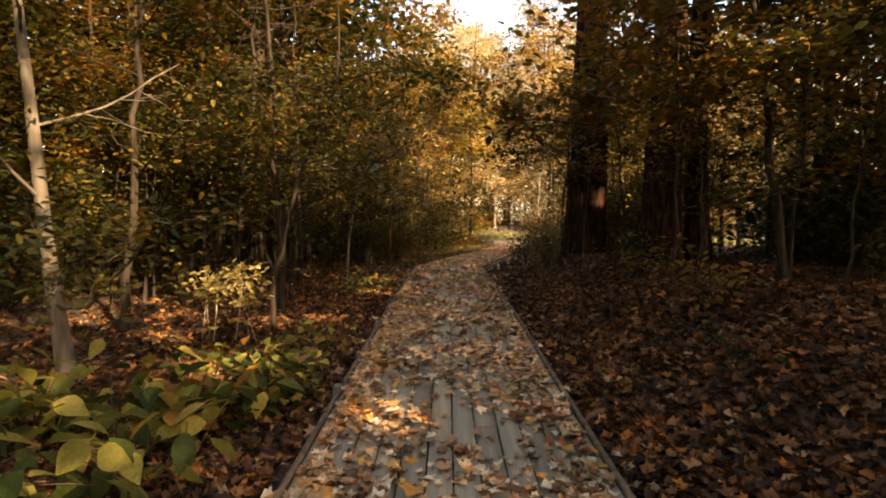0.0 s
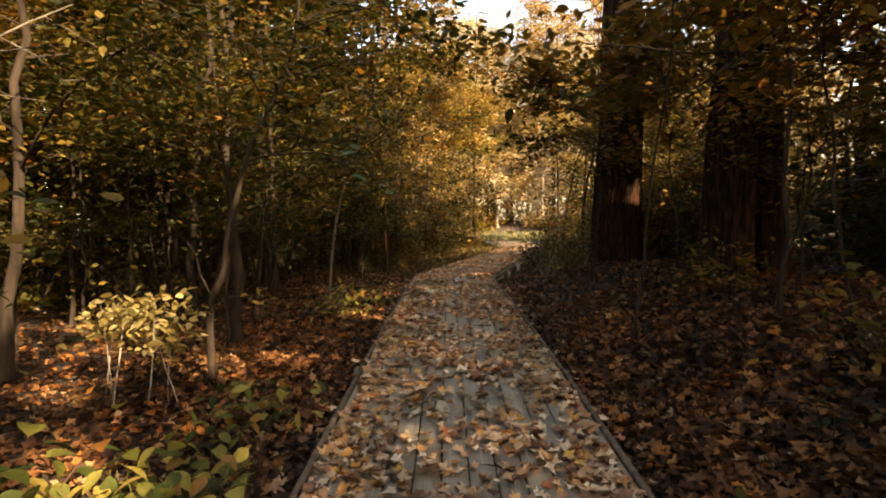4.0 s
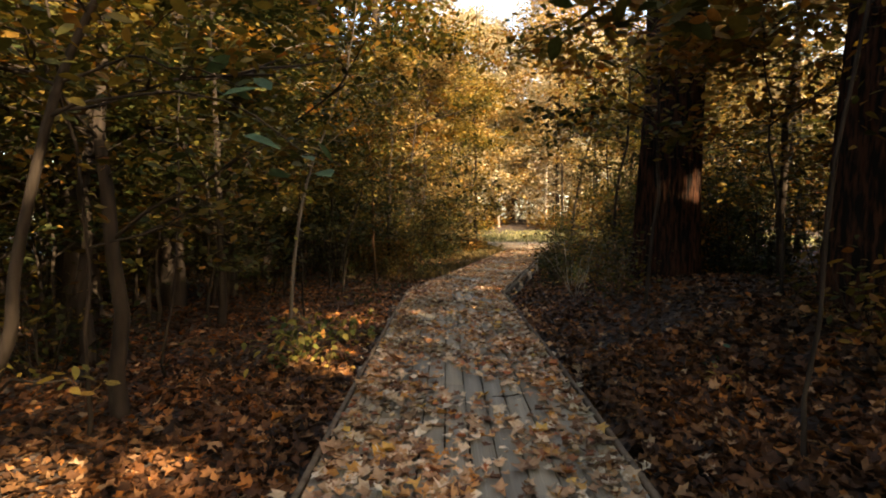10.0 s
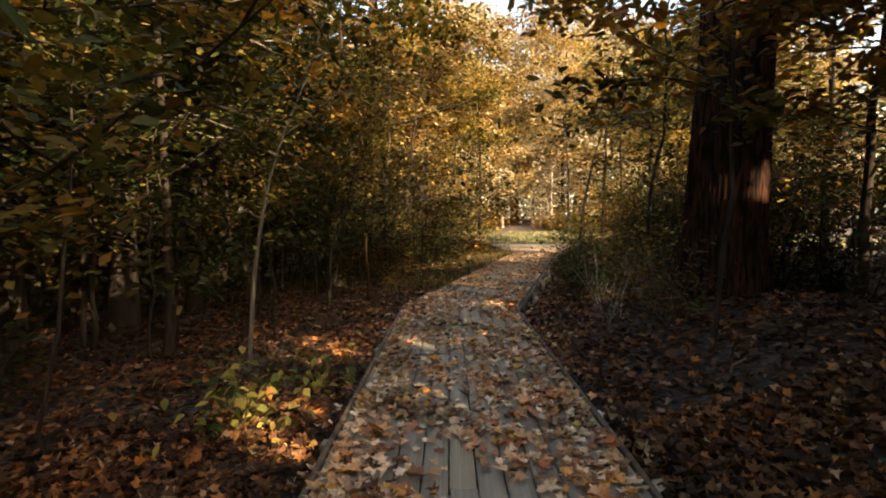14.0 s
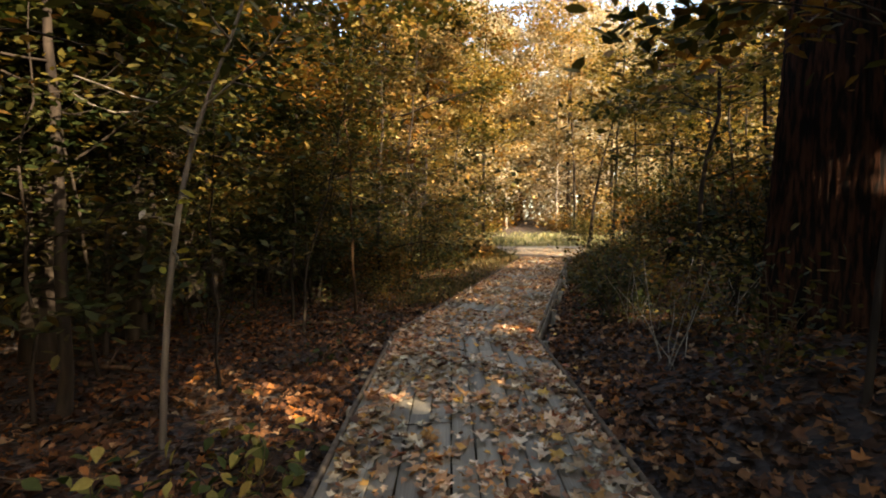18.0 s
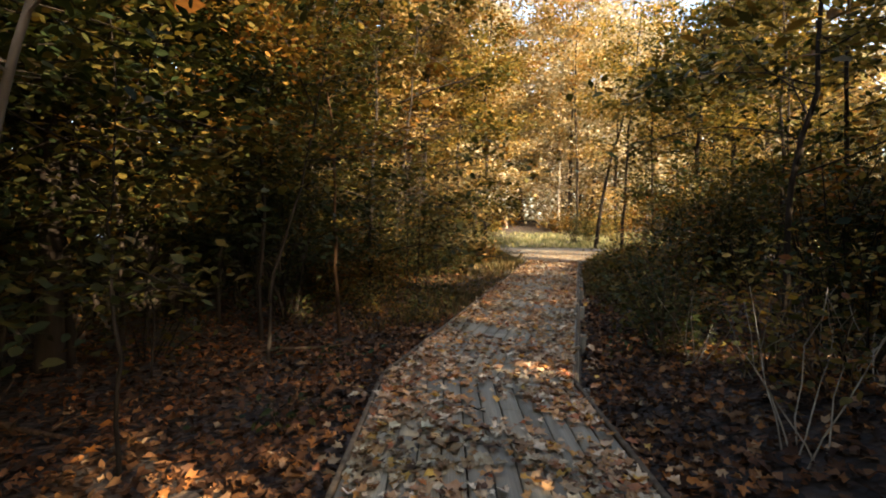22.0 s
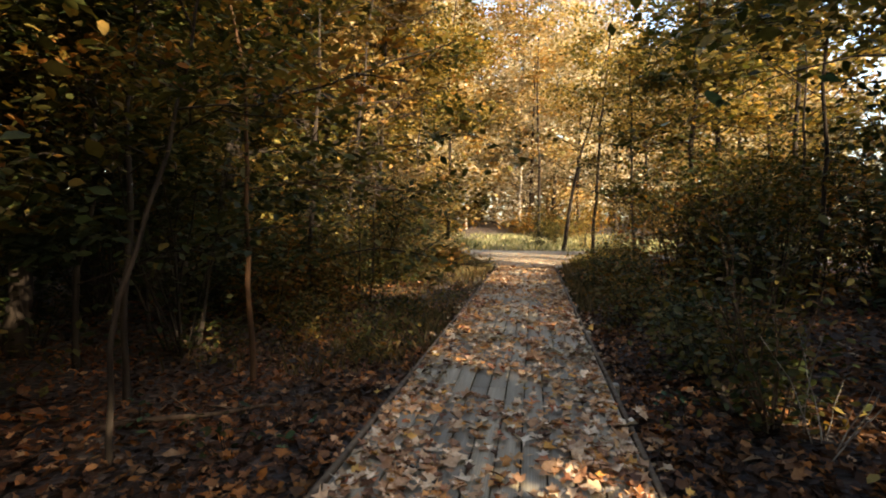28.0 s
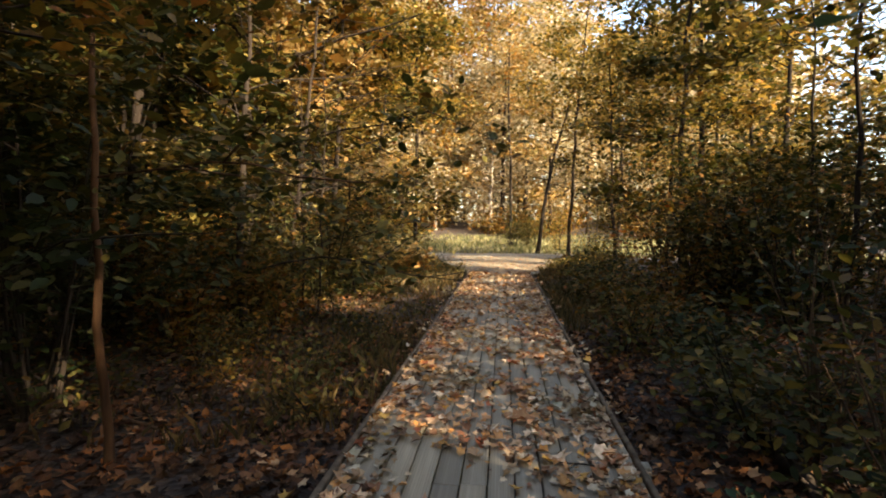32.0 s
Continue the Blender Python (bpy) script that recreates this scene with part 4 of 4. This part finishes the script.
y = rng.uniform(6.5, 26, n)
d = 0.9 + rng.gamma(1.2, 0.85, n)
side = np.where(rng.random(n) < 0.5, -1, 1)
x = mid_x(y) + d * side
strew("leaf_litter", "thick litter of brown, tan and russet leaves beside the boards", x, y, ground_z(x, y) + 0.015 + rng.uniform(0, 0.04, n), 0.074, LITTER, "lobed", 0.68, 0.4)
n = 16000
y = rng.uniform(6.3, 15, n)
d = 0.92 + rng.gamma(1.5, 0.9, n)
x = mid_x(y) + d * np.where(rng.random(n) < 0.35, -1, 1)
strew("leaf_litter", "deep drift of russet and brown leaves on the forest floor", x, y, ground_z(x, y) + 0.02 + rng.uniform(0, 0.05, n), 0.082, LITTER, "lobed", 0.66, 0.45)
n = 1100
y = rng.uniform(5, 33, n)
x = mid_x(y) + np.where(rng.random(n) < 0.5, -1, 1) * np.where(rng.random(n) < 0.75, rng.uniform(0.70, 0.79, n), rng.uniform(0.90, 1.05, n))
strew("fallen_leaves", "dry leaves heaped along the edges of the boards", x, y, deck_z(y) + np.where(np.abs(x - mid_x(y)) < 0.85, rng.uniform(0.01, 0.035, n), -0.05), 0.075, FALLEN, "lobed", 0.75, 0.3)
n = 25000
y = rng.uniform(6.5, 31, n)
d = 2.2 + rng.gamma(1.3, 1.5, n)
side = np.where(rng.random(n) < 0.5, -1, 1)
x = mid_x(y) + d * side
strew("leaf_litter", "litter of brown and russet leaves on the forest floor", x, y, ground_z(x, y) + 0.015 + rng.uniform(0, 0.035, n), 0.08, LITTER, "oval", 0.62, 0.4)
n = 36000
x, y = rng.uniform(-14, 14, n), rng.uniform(8, 36, n)
ok = np.abs(x - mid_x(y)) > 1.0
x, y = x[ok], y[ok]
strew("leaf_litter", "litter of brown leaves under the thicket", x, y, ground_z(x, y) + 0.02 + rng.uniform(0, 0.03, len(x)), 0.11, LITTER, "diamond", 0.8, 0.3)

# ---- bushes by the boards ----
for i, (x, y, h, s, st, lv, sz, mt) in enumerate([(-0.75, 8.5, .55, .75, 16, 150, .20, LIME_LEAF), (-1.2, 9.3, .6, .7, 14, 130, .18, LIME_LEAF), (-0.55, 9.6, .5, .5, 12, 300, .11, LIME_LEAF), (-1.9, 9.0, .6, .7, 12, 120, .18, LIME_LEAF),
                                                  (-0.75, 10.9, .42, .42, 8, 110, .10, LIME_LEAF), (-1.3, 14.9, .45, .45, 10, 240, .085, LIME_LEAF), (-1.0, 15.6, .4, .35, 8, 130, .085, LIME_LEAF), (-1.45, 18.3, .3, .3, 6, 70, .08, GREEN)]):
    shrub(on_ground(x, y), h, s, st, lv, sz, mt, seed=500 + i, label="low shrub with large yellow green leaves beside the boards", droop=0.55, up=0.5)
for i, (x, y, h, lv) in enumerate([(-1.82, 11.45, 1.2, 80), (-1.66, 11.5, 1.1, 60), (-1.5, 11.4, 1.0, 45), (-2.33, 11.6, .9, 30), (-2.16, 11.45, 1.1, 55), (-1.95, 11.25, 1.3, 50)]):
    shrub(on_ground(x, y), h, .1, 1, int(lv * 1.3), .095, BRIGHT, BARK_PALE, 520 + i, "young sapling with sunlit pale yellow leaves on a thin stem", "sapling", "young saplings", droop=0.3, up=0.5, top_only=0.72, puff=0.1, upright=3.0)
for i, (x, y, h, s, mt) in enumerate([(1.85, 20.5, 1.5, .5, OLIVE), (2.25, 19.3, 1.2, .5, YELLOWING), (2.2, 21.6, 1.5, .5, GREEN), (2.3, 18.4, .9, .4, RUST), (2.2, 17.0, .8, .4, OLIVE)]):
    shrub(on_ground(x, y), h, s, 9, 420, 0.075, mt, seed=530 + i, label="open shrub with thin stems and scattered leaves beside the boards", puff=0.16, top_only=0.2)
# dark shrub bank where the boards straighten
for i in range(26):
    # shade is put into the bank's green and olive leaf colours
    x, y = 2.6 + rng.uniform(0, 3.6), rng.uniform(20.5, 32.5)
    x += 0.13 * (y - 20)
    shrub(on_ground(x, y), min(2.6, 0.9 + 0.75 * (x - mid_x(y) - 1.2)) * rng.uniform(0.85, 1.1), 1.0, 12, 1500, 0.10, (GREEN, RUST, OLIVE, GREEN)[i % 4], BARK, 540 + i, "dense green shrub darkened for shade", shape="oval" if y < 24 else "diamond", puff=0.2, group="shrub bank", top_only=0.15)
for i in range(12):
    x, y = -1.9 - rng.uniform(0, 3.0), rng.uniform(24, 34)
    shrub(on_ground(x, y), rng.uniform(1.2, 2.2), 0.9, 10, 1100, 0.10, (OLIVE, RUST, OLIVE)[i % 3], BARK, 580 + i, "leafy shrub at the edge of the clearing", shape="diamond", puff=0.2, group="shrub bank", top_only=0.2)

# ---- grass ----


def grass(name, label, x, y, h, mat, seed):
    rg = np.random.default_rng(seed)
    n = len(x)
    z = ground_z(x, y)
    a = rg.uniform(0, 2 * np.pi, n)
    w = 0.004 + 0.004 * rg.random(n) + 0.006 * (y > 34)
    hh = h * rg.uniform(0.4, 1.2, n) * (0.75 + 0.35 * np.sin(x * 0.9 + 1.7) * np.cos(y * 0.8))
    bend = rg.normal(0, 0.3, (n, 2)) * hh[:, None]
    sx, sy = np.cos(a) * w, np.sin(a) * w
    v = np.stack([np.stack([x - sx, y - sy, z - 0.02], -1), np.stack([x + sx, y + sy, z - 0.02], -1),
                  np.stack([x + sx * .7 + bend[:, 0] * .35, y + sy * .7 + bend[:, 1] * .35, z + hh * .6], -1), np.stack([x + bend[:, 0], y + bend[:, 1], z + hh], -1)], 1)
    f = np.arange(n)[:, None] * 4 + np.array([0, 1, 2, 3])
    return tagged(new(name, fast_mesh(name, v.reshape(-1, 3), f, mat)), label, "grass", kind="stuff")


n = 12000
y = rng.uniform(22, 41, n)
x = mid_x(np.minimum(y, 33)) - 0.95 - 0.13 * np.maximum(y - 33, 0) - rng.gamma(1.2, 1.0, n)
tuft = np.sin(x * 5.1 + 2 * np.sin(y * 2.3)) * np.sin(y * 4.3 + x) + 0.5 * np.sin(x * 11 + y * 7) > rng.uniform(-1, 0.8, n)
x, y = x[tuft], y[tuft]
grass("grass", "tufts of dull green grass along the boards", x, y, 0.22, GRASS, 1)
n = 3500
y = rng.uniform(26, 41, n)
x = mid_x(np.minimum(y, 33)) + 1.0 + 0.46 * np.maximum(y - 33, 0) + rng.gamma(1.0, 0.5, n)
grass("grass", "grass at the foot of the shrubs", x, y, 0.35, GRASS, 2)
n = 38000
x, y = rng.uniform(-18, 26, n), rng.uniform(40.5, 62, n)
off = (y > 42.3) | (x < -0.8) | (x > 5.9)
x, y = x[off], y[off]
grass("meadow_grass", "sunlit pale green and straw meadow grass", x, y, 0.36, STRAW, 3)

# sparse undergrowth on the leafy rise
for i in range(22):
    y = rng.uniform(9.5, 19)
    x = mid_x(y) + rng.uniform(2.6, 6.5)
    if math.hypot(x - 3.05, y - 17.9) < 0.9 or math.hypot(x - 3.82, y - 14.85) < 0.8:
        continue
    shrub(on_ground(x, y), rng.uniform(0.4, 1.3), 0.5, 7, 150, 0.085, (RUST, OLIVE, RUST, GREEN)[i % 4], BARK, 1800 + i, "thin twiggy undergrowth on a leafy rise", "undergrowth", "undergrowth", puff=0.18, top_only=0.3)
# low growth at the foot of the shrub bank and by the grass
for i in range(26):
    y = rng.uniform(20.5, 32)
    x = mid_x(y) + rng.uniform(1.5, 2.6)
    shrub(on_ground(x, y), rng.uniform(0.35, 0.9), 0.5, 9, 420, 0.085, (GREEN, OLIVE, RUST, OLIVE)[i % 4], BARK, 930 + i, "low leafy growth at the foot of a shrub bank", "low_shrub", "low growth", puff=0.16, top_only=0.15)
for i in range(44):
    y = rng.uniform(22, 37)
    x = mid_x(min(y, 33)) - rng.uniform(1.25, 3.8) - 0.13 * max(y - 33, 0)
    shrub(on_ground(x, y), rng.uniform(0.25, 0.6), 0.4, 8, 240, 0.07, (OLIVE, RUST, GREEN, OLIVE)[i % 4], BARK, 960 + i, "low herb growth among the grass", "low_shrub", "low growth", puff=0.14, top_only=0.15)


def stalk_clump(x, y, count, h, seed):
    rg = np.random.default_rng(seed)
    b = on_ground(x, y)
    t = thing("dry_stalks", b, "clump of dry pale broken stalks", "stalks", "dry stalks")
    for i in range(count):
        a = rg.uniform(0, 6.28)
        line = bent((rg.normal(0, .12), rg.normal(0, .12), -.05), (math.cos(a) * .35, math.sin(a) * .35, 1), h * rg.uniform(.5, 1.1), 5, rg, .14)
        child("stalk", fast_mesh("stalk", *tube(line, np.linspace(.006, .002, 6), 5), BARK_PALE, True), t)


for i, (x, y) in enumerate([(1.8, 17.8), (2.15, 19.2), (2.5, 19.0), (2.0, 20.2), (2.6, 18.7)]):
    stalk_clump(x, y, 7, 1.0 if i == 0 else 0.8, 990 + i)


def log(a, b, r, seed, label="fallen dead branch on the leaf litter", bark=BARK_WARM):
    rg = np.random.default_rng(seed)
    a, b = on_ground(*a), on_ground(*b)
    t = thing("fallen_branch", a, label, "branch", "fallen branches")
    line = np.linspace(0, 1, 10)[:, None] * np.array(b - a) + np.array([0, 0, r * 1.2])
    line[1:-1] += rg.normal(0, 0.02, (8, 3)) * np.array([1, 1, .4])
    child("bough", fast_mesh("bough", *tube(line, np.linspace(r, r * .4, 10), 9), bark, True), t)
    for i in range(3):
        s = line[3 + 2 * i]
        child("side_twig", fast_mesh("side_twig", *tube(bent(s, (rg.normal(), rg.normal(), .5), .4, 4, rg), np.linspace(r * .35, .003, 5), 5), bark, True), t)


log((-2.9, 20.6), (-1.7, 21.1), .03, 1)
log((-3.2, 15.6), (-1.9, 15.9), .028, 2)
log((-4.4, 18.4), (-2.9, 18.0), .035, 3)
log((2.3, 11.0), (2.9, 11.5), .014, 4)
log((-3.6, 23.2), (-2.2, 22.4), .03, 5)
log((2.15, 22.4), (1.7, 20.7), .065, 6, "dark rotting log on the leaf litter beside the boards", BARK)
log((3.4, 12.2), (2.5, 13.0), .022, 7)
log((2.0, 15.2), (2.7, 16.0), .018, 8)

# seedlings among the litter
rng = np.random.default_rng(77)
for i in range(26):
    y = rng.uniform(8.5, 24)
    side = 1 if i % 3 else -1
    x = mid_x(y) + side * rng.uniform(1.15, 3.2)
    shrub(on_ground(x, y), rng.uniform(0.14, 0.34), 0.14, 4, 22, 0.075, (GREEN, YELLOWING, OLIVE, TEAL)[i % 4], BARK, 2100 + i, "small green seedling among fallen leaves", "seedling", "seedlings", puff=0.07, top_only=0.5)


def twig(x, y, length, seed):
    """A thin broken twig that lies on the boards."""
    rg = np.random.default_rng(seed)
    z = float(deck_z(y)) + 0.012
    t = thing("twig", (x, y, z), "thin broken twig lying on the boards", "twig", "twigs on the boards")
    a = rg.uniform(0, 6.28)
    line = bent((0, 0, 0), (math.cos(a), math.sin(a), 0), length, 6, rg, 0.16) * np.array([1, 1, 0.15])
    child("stick", fast_mesh("stick", *tube(line, np.linspace(.006, .003, 7), 5), BARK, True), t)
    child("side_twig", fast_mesh("side_twig", *tube(bent(line[3], (math.cos(a + .7), math.sin(a + .7), .05), length * .35, 3, rg, 0.1), np.linspace(.004, .002, 4), 4), BARK, True), t)


for i in range(14):
    y = 8.6 + 1.6 * i + rng.uniform(-.5, .5)
    twig(float(mid_x(y)) + rng.uniform(-.65, .65), y, rng.uniform(.15, .4), 60 + i)
